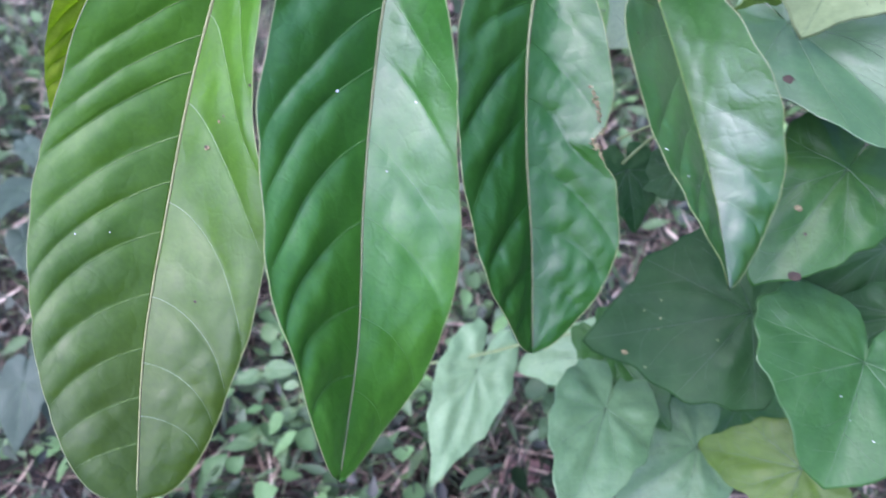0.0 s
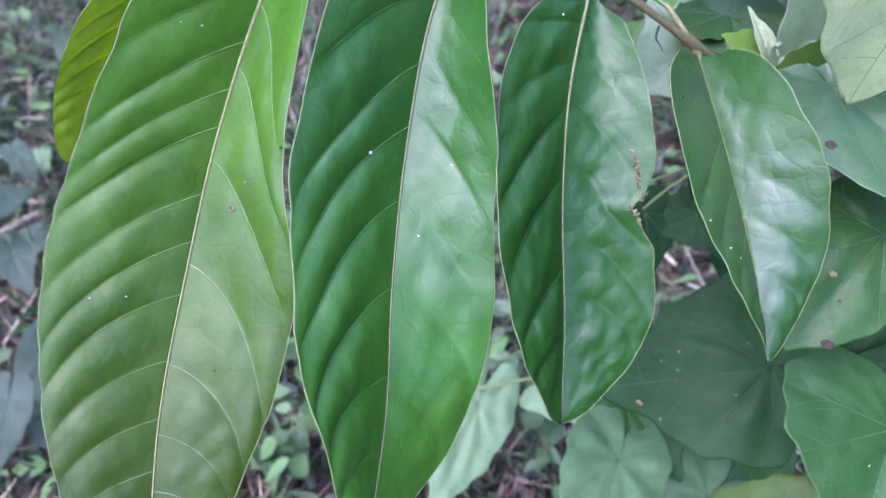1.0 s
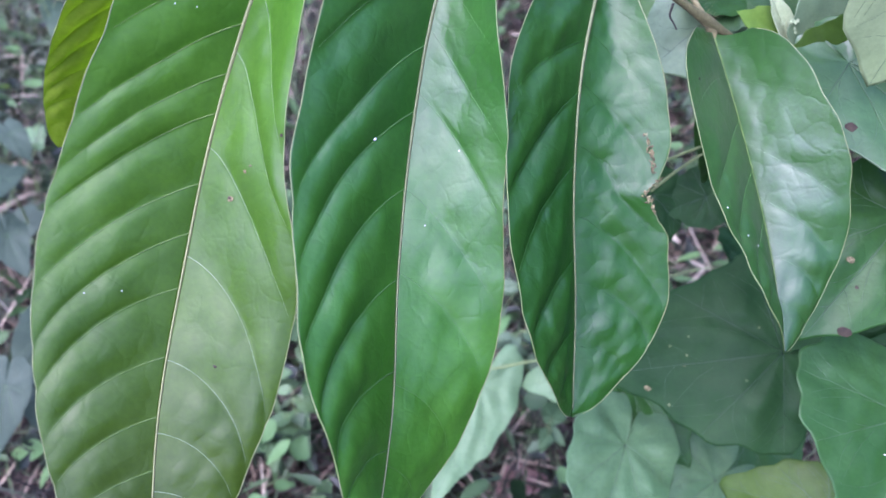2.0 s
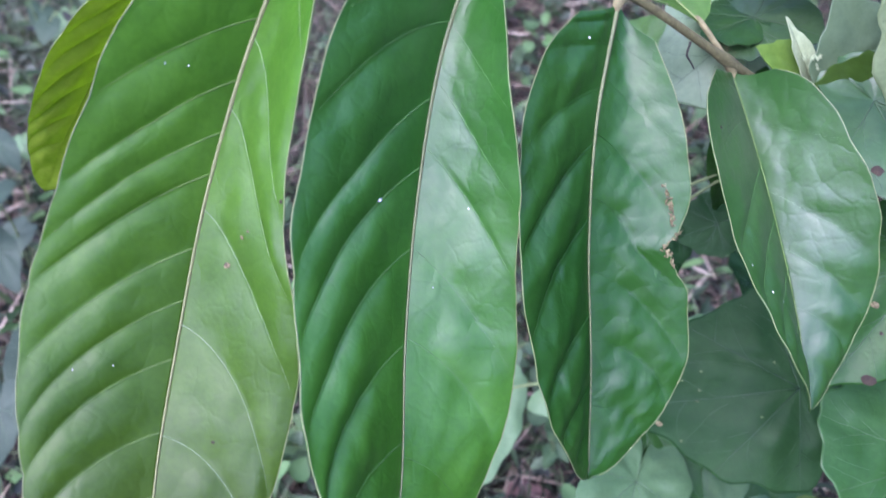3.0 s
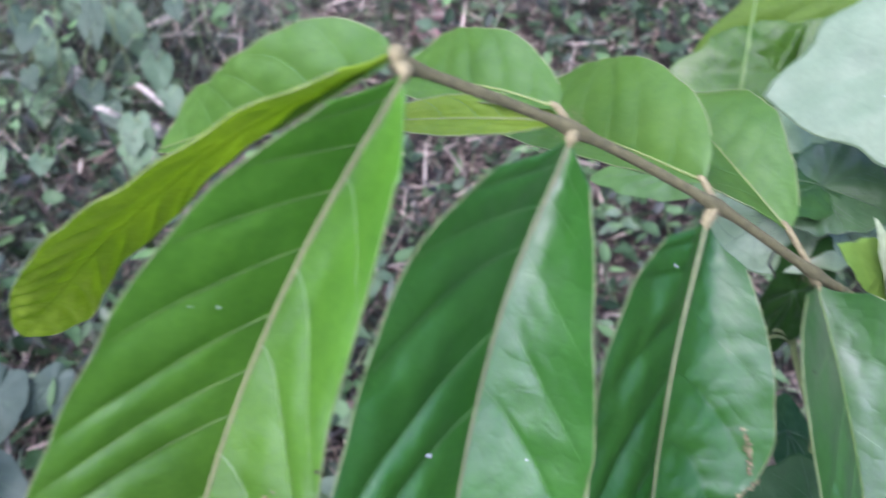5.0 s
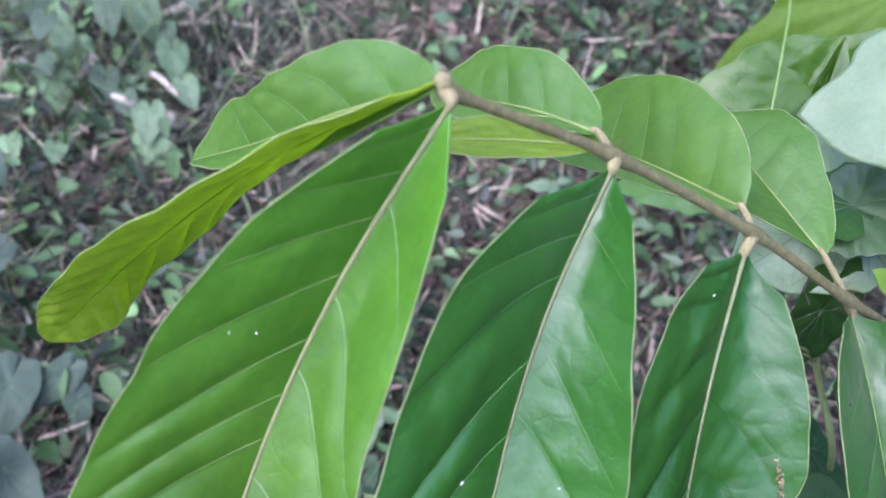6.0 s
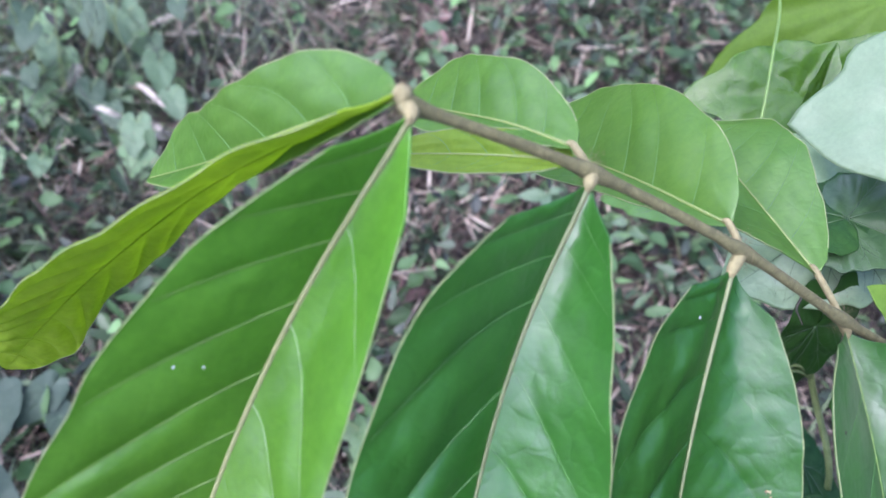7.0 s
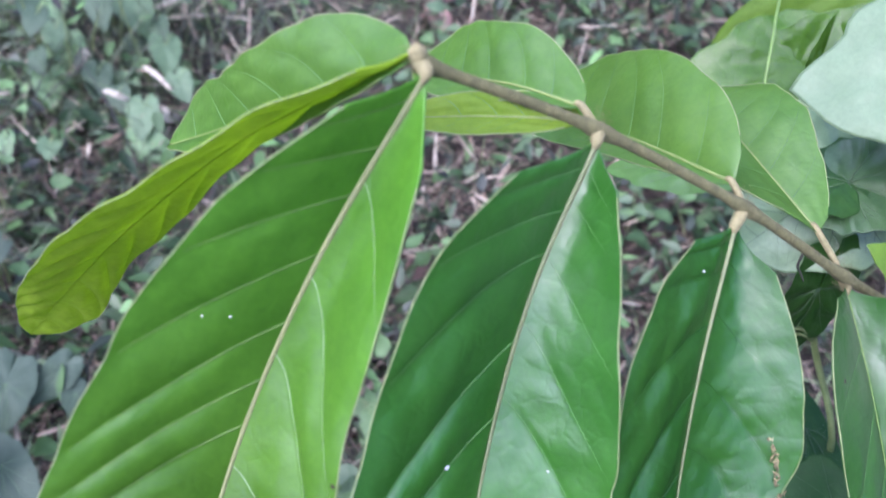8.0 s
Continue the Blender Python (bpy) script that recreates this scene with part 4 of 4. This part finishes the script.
heart_leaf(vine, "leaf", "dull green heart-shaped leaf", HEART_GREEN, (0.156, 0.46, 0.574), (0.166, 0.46, 0.498), 0.04, seed=91)

for leaf, point, r, name, skin in ((spotted, (0.176, 0.307, 0.541), 0.0034, "brown_spot", BROWN_SPOT),
            (spotted, (0.18, 0.324, 0.571), 0.0022, "brown_spot", SCAR),
            (spotted, (0.181, 0.319, 0.56), 0.001, "brown_spot", BROWN_SPOT),
            (sheen, (0.165, 0.35, 0.628), 0.003, "brown_spot", BROWN_SPOT),
            (broad, (0.143, 0.378, 0.43), 0.0012, "brown_spot", SCAR),
            (broad, (0.12, 0.372, 0.415), 0.0022, "brown_spot", SCAR),
            (heart, (0.195, 0.291, 0.472), 0.0005, "speck", WHITE_SPECK),
            (heart, (0.21, 0.277, 0.457), 0.0005, "speck", WHITE_SPECK),
            (heart, (0.212, 0.272, 0.452), 0.0005, "speck", WHITE_SPECK),
            (heart, (0.202, 0.288, 0.47), 0.0005, "speck", WHITE_SPECK),
            (heart, (0.222, 0.262, 0.458), 0.0005, "speck", WHITE_SPECK),
            (wide_pale, (0.15, 0.466, 0.69), 0.0003, "speck", WHITE_SPECK),
            (wide_pale, (0.158, 0.468, 0.682), 0.0003, "speck", WHITE_SPECK),
            (wide_pale, (0.165, 0.462, 0.7), 0.0003, "speck", WHITE_SPECK),
            (broad, (0.127, 0.3736, 0.4468), 0.0008, "speck", MARGIN),
            (broad, (0.1782, 0.3712, 0.4703), 0.0008, "speck", MARGIN),
            (broad, (0.1348, 0.3693, 0.4463), 0.0008, "speck", MARGIN),
            (broad, (0.1221, 0.3498, 0.4248), 0.0008, "speck", MARGIN),
            (broad, (0.1369, 0.3777, 0.4548), 0.0008, "speck", MARGIN),
            (broad, (0.1692, 0.3501, 0.4465), 0.0008, "speck", MARGIN)):
    speck(leaf, name, point, r, skin, "brown dead spot" if name == "brown_spot" else "tiny pale fleck")


def stem(parent, points, r0, r1, material=VINE_STEM, name="stem", label=""):
    k = np.linspace(0, 1, 8 * len(points))
    return mesh_object(name, *tube(spline(points, k), np.linspace(r0, r1, len(k)), 7), material, parent, label)


# main stems of the vine and the stalks of its leaves
stem(vine, [(0.26, 0.62, -0.01), (0.24, 0.55, 0.2), (0.22, 0.45, 0.42), (0.18, 0.47, 0.52), (0.158, 0.482, 0.57), (0.157, 0.48, 0.603), (0.1515, 0.477, 0.63)], 0.0026, 0.0012)
stem(vine, [(0.24, 0.55, 0.2), (0.14, 0.5, 0.3), (0.03, 0.53, 0.24), (-0.06, 0.55, 0.2)], 0.0016, 0.001)
stem(vine, [(0.22, 0.45, 0.42), (0.27, 0.42, 0.5), (0.26, 0.42, 0.6), (0.2, 0.42, 0.65)], 0.0015, 0.001)

stem(vine, [(0.117, 0.455, 0.526), (0.142, 0.458, 0.536), (0.16, 0.462, 0.54), (0.18, 0.47, 0.52)], 0.0009, 0.0011)
stem(vine, [(0.123, 0.455, 0.507), (0.14, 0.458, 0.524), (0.16, 0.462, 0.535), (0.18, 0.47, 0.52)], 0.0009, 0.0011)

# ---- the small vine on the forest floor ----
creeper = thing("creeping_vine", "low vine with small grey-green heart-shaped leaves on the forest floor", "vine")
CREEPER = [(-0.549, 1.359, 0.079, -0.547, 1.305, 0.042, 1), (-0.547, 1.272, 0.078, -0.537, 1.228, 0.052, 1),
           (-0.585, 1.459, 0.094, -0.585, 1.414, 0.071, 1), (-0.55, 1.336, 0.122, -0.54, 1.301, 0.105, 0),
           (-0.458, 1.428, 0.125, -0.425, 1.386, 0.087, 0), (-0.448, 1.347, 0.058, -0.437, 1.305, 0.035, 0),
           (-0.422, 1.337, 0.041, -0.399, 1.3, 0.021, 0), (-0.392, 1.188, 0.099, -0.389, 1.144, 0.075, 0),
           (-0.395, 1.158, 0.058, -0.341, 1.148, 0.058, 1), (-0.604, 1.303, 0.056, -0.6, 1.262, 0.039, 2),
           (-0.554, 1.298, 0.169, -0.556, 1.262, 0.156, 2), (-0.564, 1.287, 0.106, -0.551, 1.256, 0.094, 2),
           (-0.49, 1.378, 0.15, -0.479, 1.337, 0.122, 2), (-0.554, 1.493, 0.107, -0.543, 1.457, 0.089, 0),
           (-0.514, 1.468, 0.127, -0.501, 1.433, 0.108, 2), (-0.453, 1.395, 0.068, -0.443, 1.357, 0.049, 2),
           (-0.381, 1.308, 0.126, -0.37, 1.266, 0.1, 0), (-0.356, 1.26, 0.101, -0.336, 1.227, 0.084, 0),
           (-0.406, 1.381, 0.113, -0.392, 1.349, 0.099, 2), (-0.477, 1.277, 0.092, -0.473, 1.236, 0.071, 2),
           (-0.501, 1.113, 0.087, -0.495, 1.084, 0.082, 0), (-0.472, 1.223, 0.044, -0.457, 1.198, 0.042, 0),
           (-0.599, 1.392, 0.141, -0.599, 1.355, 0.128, 2), (-0.442, 1.246, 0.081, -0.428, 1.213, 0.067, 2),
           (-0.502, 1.231, 0.061, -0.488, 1.2, 0.05, 2), (-0.625, 1.276, 0.042, -0.623, 1.236, 0.03, 1),
           (-0.377, 1.435, 0.154, -0.364, 1.406, 0.142, 2), (-0.572, 1.134, 0.073, -0.557, 1.107, 0.066, 1)]
rng = random.Random(4)
for k, (x, y, z, tx, ty, tz, shade) in enumerate(CREEPER):
    size = math.dist((x, y, z), (tx, ty, tz))
    label, skin = (("grey-green heart-shaped leaf", CREEPER_LEAF), ("pale green heart-shaped leaf", HEART_PALE), ("dull dark green heart-shaped leaf", CREEPER_DARK))[shade]
    heart_leaf(creeper, "leaf", label, skin, (x, y, z), (tx, ty, tz), max(size * 1.0, 0.034), rng.uniform(-25, 25), seed=k, sinus=0.16, veined=False, rings=5, spokes=28)
    stem(creeper, [(x, y, z), (x + 0.01, y + 0.02, z + 0.006), (x + rng.uniform(-0.03, 0.03), y + 0.04, z * 0.4), (x + rng.uniform(-0.04, 0.04), y + 0.05, -0.03)], 0.0007, 0.001)
for x, y, lean in ((-0.53, 1.3, 0.03), (-0.4, 1.33, -0.04), (-0.49, 1.4, 0.05), (-0.57, 1.36, -0.02)):
    stem(creeper, [(x, y, -0.03), (x + lean * 0.5, y - 0.02, 0.1), (x + lean, y - 0.03, 0.22), (x + lean * 1.8, y - 0.02, 0.3)], 0.0014, 0.0006)

# ---- broad leaves of low plants at the path's side ----
LOW = [(-0.495, 0.862, 0.2, 0.07), (-0.49, 0.819, 0.15, 0.06), (-0.425, 0.602, 0.14, 0.07), (-0.535, 0.995, 0.17, 0.05),
       (-0.499, 0.884, 0.11, 0.06), (-0.426, 0.707, 0.106, 0.08), (-0.404, 0.618, 0.1, 0.07), (-0.378, 0.732, 0.1, 0.05), (-0.365, 0.716, 0.08, 0.04)]
for k, (x, y, z, size) in enumerate(LOW):
    herb = thing("low_plant", "low plant with a broad dull green leaf on a thin stalk", "plant", at=(0, 0, 0), group="low plants by the path")
    d = Vector((rng.uniform(-0.6, 0.6), -0.6, rng.uniform(-0.5, 0.1))).normalized() * size
    heart_leaf(herb, "leaf", "", LOW_LEAF, (x, y, z), (x + d.x, y + d.y, z + d.z), size * 0.75, rng.uniform(-20, 20), seed=40 + k, sinus=0.35, rings=6, spokes=32)
    stem(herb, [(x, y, z), (x, y + 0.02, z * 0.6), (x - 0.01, y + 0.03, -0.01)], 0.001, 0.0014)


# ---- small weeds in the litter ----
BRIGHT_WEED = leaf_material("bright_weed_leaf", (0.062, 0.125, 0.045), (0.098, 0.17, 0.07), 0.45, 0.25, spec=0.35)
GREY_WEED = leaf_material("grey_weed_leaf", (0.06, 0.11, 0.055), (0.095, 0.155, 0.08), 0.45, 0.25, spec=0.35)
rnd = np.random.RandomState(17)
SPOTS = [(rnd.normal(-0.18, 0.07), rnd.normal(0.63, 0.085), 0) for _ in range(17)] + [(rnd.normal(0.03, 0.09), rnd.normal(0.72, 0.1), k % 2) for k in range(9)]
SPOTS += [(rnd.uniform(-0.5, 0.45), rnd.uniform(0.9, 1.5), 1) for _ in range(22)]
for x, y, tone in SPOTS:
    weed = thing("small_weed", "small weed with pointed ovate green leaves among litter" if tone == 0 else "small weed with dull grey-green pointed leaves", "weed", group="small weeds in the litter")
    top = rnd.uniform(0.05, 0.13)
    lean = rnd.normal(0, 0.02, 2)
    stalk = [(x, y, -0.01), (x + lean[0] * 0.4, y + lean[1] * 0.4, top * 0.6), (x + lean[0], y + lean[1], top)]
    k = np.linspace(0, 1, 10)
    mesh_object("stem", *tube(spline(stalk, k), np.linspace(0.0011, 0.0006, 10), 5), VINE_STEM, weed)
    for j in range(rnd.randint(4, 7)):
        a, h = rnd.uniform(0, 6.28), rnd.uniform(0.45, 1.0)
        root = spline(stalk, [h])[0]
        size = rnd.uniform(0.02, 0.042) * (1.15 - 0.4 * h)
        out = np.array([math.cos(a), math.sin(a), rnd.uniform(-0.35, 0.25)])
        base = root + out * size * 0.35
        mesh_object("leaf_stalk", *tube([root, root + out * size * 0.2 + (0, 0, 0.002), base], 0.0005, 4), VINE_STEM, weed)
        heart_leaf(weed, "leaf", "", BRIGHT_WEED if tone == 0 else GREY_WEED, base, base + out * size, size * rnd.uniform(0.6, 0.85), rnd.uniform(-25, 25), cup=0.2, seed=rnd.randint(999), ref=(0, -0.3, 0.95), veined=False, lobe=0.7, sinus=0.4, rings=6, spokes=28, quilt=0.05)


# ---- litter that can be picked out ----
def twig(points, r):
    k = np.linspace(0, 1, 6 * len(points))
    ob = mesh_object("twig", *tube(spline(points, k), r * (1 - 0.4 * k), 7), TWIG)
    tagged(ob, "thin dry brown twig lying on the litter", "twig", "twigs on the ground")


twig([(-0.075, 0.755, 0.03), (-0.05, 0.775, 0.034), (-0.02, 0.79, 0.03), (0.03, 0.8, 0.025)], 0.004)
twig([(-0.5, 1.36, 0.03), (-0.42, 1.33, 0.06), (-0.36, 1.3, 0.04)], 0.003)
twig([(-0.42, 1.46, 0.02), (-0.33, 1.45, 0.03), (-0.26, 1.44, 0.02)], 0.004)
twig([(-0.19, 0.62, 0.03), (-0.13, 0.63, 0.04), (-0.08, 0.66, 0.03)], 0.003)
twig([(0.04, 0.63, 0.05), (0.07, 0.66, 0.06), (0.12, 0.67, 0.05)], 0.003)


DRY_BLADE = plain_material("dry_blade", [(0.3, (0.17, 0.155, 0.11)), (0.7, (0.33, 0.31, 0.24))], 60, 0.75)


def dry_blade(points, width):
    """A dead strap-shaped leaf, creased along its middle."""
    k = np.linspace(0, 1, 16)
    c = spline(points, k)
    t = unit(np.gradient(c, axis=0))
    side = unit(np.cross(t, np.array([0.2, -0.6, 0.75])))
    up = np.cross(side, t)
    w = width / 2 * np.sin(math.pi * (0.06 + 0.9 * k)) ** 0.6
    g = np.stack([c + side * (w * a)[:, None] + up * (abs(a) * 0.3 * w + 0.0015 * np.sin(k * 17 + a * 2))[:, None] for a in (-1, -0.5, 0, 0.5, 1)], 1)
    verts, faces, _ = sheet(g, 0.0005)
    tagged(mesh_object("dry_blade", verts, faces, DRY_BLADE), "pale dry strap-shaped dead leaf caught among the weeds", "dead leaf", "dead leaves on the ground")


dry_blade([(-0.449, 1.208, 0.11), (-0.427, 1.193, 0.115), (-0.411, 1.2, 0.1)], 0.009)
dry_blade([(-0.414, 1.288, 0.1), (-0.388, 1.256, 0.11), (-0.359, 1.232, 0.1)], 0.009)
dry_blade([(-0.445, 1.457, 0.12), (-0.437, 1.448, 0.1), (-0.453, 1.486, 0.06)], 0.014)
dry_blade([(-0.446, 1.515, 0.06), (-0.405, 1.543, 0.07), (-0.374, 1.592, 0.06)], 0.012)
dry_blade([(-0.428, 1.504, 0.05), (-0.384, 1.502, 0.06), (-0.348, 1.525, 0.05)], 0.009)
dry_blade([(-0.331, 1.524, 0.05), (-0.3, 1.513, 0.055), (-0.277, 1.514, 0.05)], 0.007)
dry_blade([(-0.53, 1.372, 0.07), (-0.507, 1.321, 0.08), (-0.509, 1.338, 0.05)], 0.02)
dry_blade([(-0.384, 1.248, 0.06), (-0.367, 1.21, 0.07), (-0.353, 1.231, 0.05)], 0.018)


def dead_leaf(x, y, size, turn, seed):
    """A curled dry leaf on the ground."""
    r = np.random.RandomState(seed)
    u, v = np.meshgrid(np.linspace(0, 1, 14), np.linspace(-1, 1, 11), indexing="ij")
    w = 0.34 * np.sin(math.pi * np.clip(u, 0.02, 0.98)) ** 0.7 * (1 + 0.12 * np.sin(u * 23))
    px, py = (u - 0.5), v * w
    pz = 0.10 + 0.18 * v**2 * np.sin(u * 3) + 0.06 * np.sin(u * 9 + v * 4) + 0.05 * np.sin(v * 7 + u * 3)
    c, s = math.cos(turn), math.sin(turn)
    g = np.stack([x + size * (c * px - s * py), y + size * (s * px + c * py), ground_height(x, y) + 0.02 + size * pz], -1)
    verts, faces, _ = sheet(g, 0.0005)
    tagged(mesh_object("dead_leaf", verts, faces, DEAD_LEAF), "curled dry reddish-brown dead leaf on the litter", "dead leaf", "dead leaves on the ground")


dead_leaf(0.05, 1.69, 0.13, 1.2, 1)
dead_leaf(0.04, 1.58, 0.08, 2.2, 2)
dead_leaf(0.0, 0.98, 0.06, 0.4, 3)
dead_leaf(0.22, 1.12, 0.05, 2.0, 4)
dead_leaf(-0.12, 0.7, 0.06, 1.0, 5)
dead_leaf(0.1, 0.55, 0.06, 0.3, 6)


def floret(at, size, seed):
    """One tiny pale flower: a short tube with spread lobes."""
    r = random.Random(seed)
    bm = bmesh.new()
    bmesh.ops.create_uvsphere(bm, u_segments=7, v_segments=5, radius=size * 0.45)
    for k in range(5):
        a = k * 1.2566 + r.random()
        m = Matrix.Translation((math.cos(a) * size * 0.6, math.sin(a) * size * 0.6, size * 0.3)) @ Matrix.Rotation(a, 4, "Z") @ Matrix.Diagonal((0.8, 0.35, 0.25, 1))
        bmesh.ops.create_uvsphere(bm, u_segments=6, v_segments=4, radius=size * 0.5, matrix=m)
    bmesh.ops.transform(bm, matrix=Matrix.Translation(at) @ Euler((r.uniform(0.3, 1.2), r.uniform(-0.6, 0.6), 0)).to_matrix().to_4x4(), verts=bm.verts)
    me = bpy.data.meshes.new("floret")
    bm.to_mesh(me)
    bm.free()
    me.materials.append(PALE_PETAL)
    ob = new("floret", me)
    ob.parent = vine
    tagged(ob, "tiny whitish floret")


for k in range(9):
    floret((0.149 + rng.uniform(-0.004, 0.006), 0.4 + rng.uniform(-0.003, 0.003), 0.651 + rng.uniform(-0.004, 0.003)), rng.uniform(0.0012, 0.002), k)
TENDRIL = plain_material("dark_tendril", [(0.3, (0.02, 0.025, 0.015)), (0.7, (0.05, 0.05, 0.03))], 300, 0.6)
stem(vine, [(0.087, 0.391, 0.666), (0.086, 0.389, 0.661), (0.088, 0.388, 0.658), (0.09, 0.387, 0.655)], 0.0006, 0.0003, TENDRIL, "tendril", "dark hooked tendril")
stem(vine, [(0.121, 0.526, 0.64), (0.13, 0.56, 0.66), (0.145, 0.61, 0.67), (0.139, 0.66, 0.69)], 0.0009, 0.0007, VEIN_PALE, "tendril", "pale thin climbing tendril")
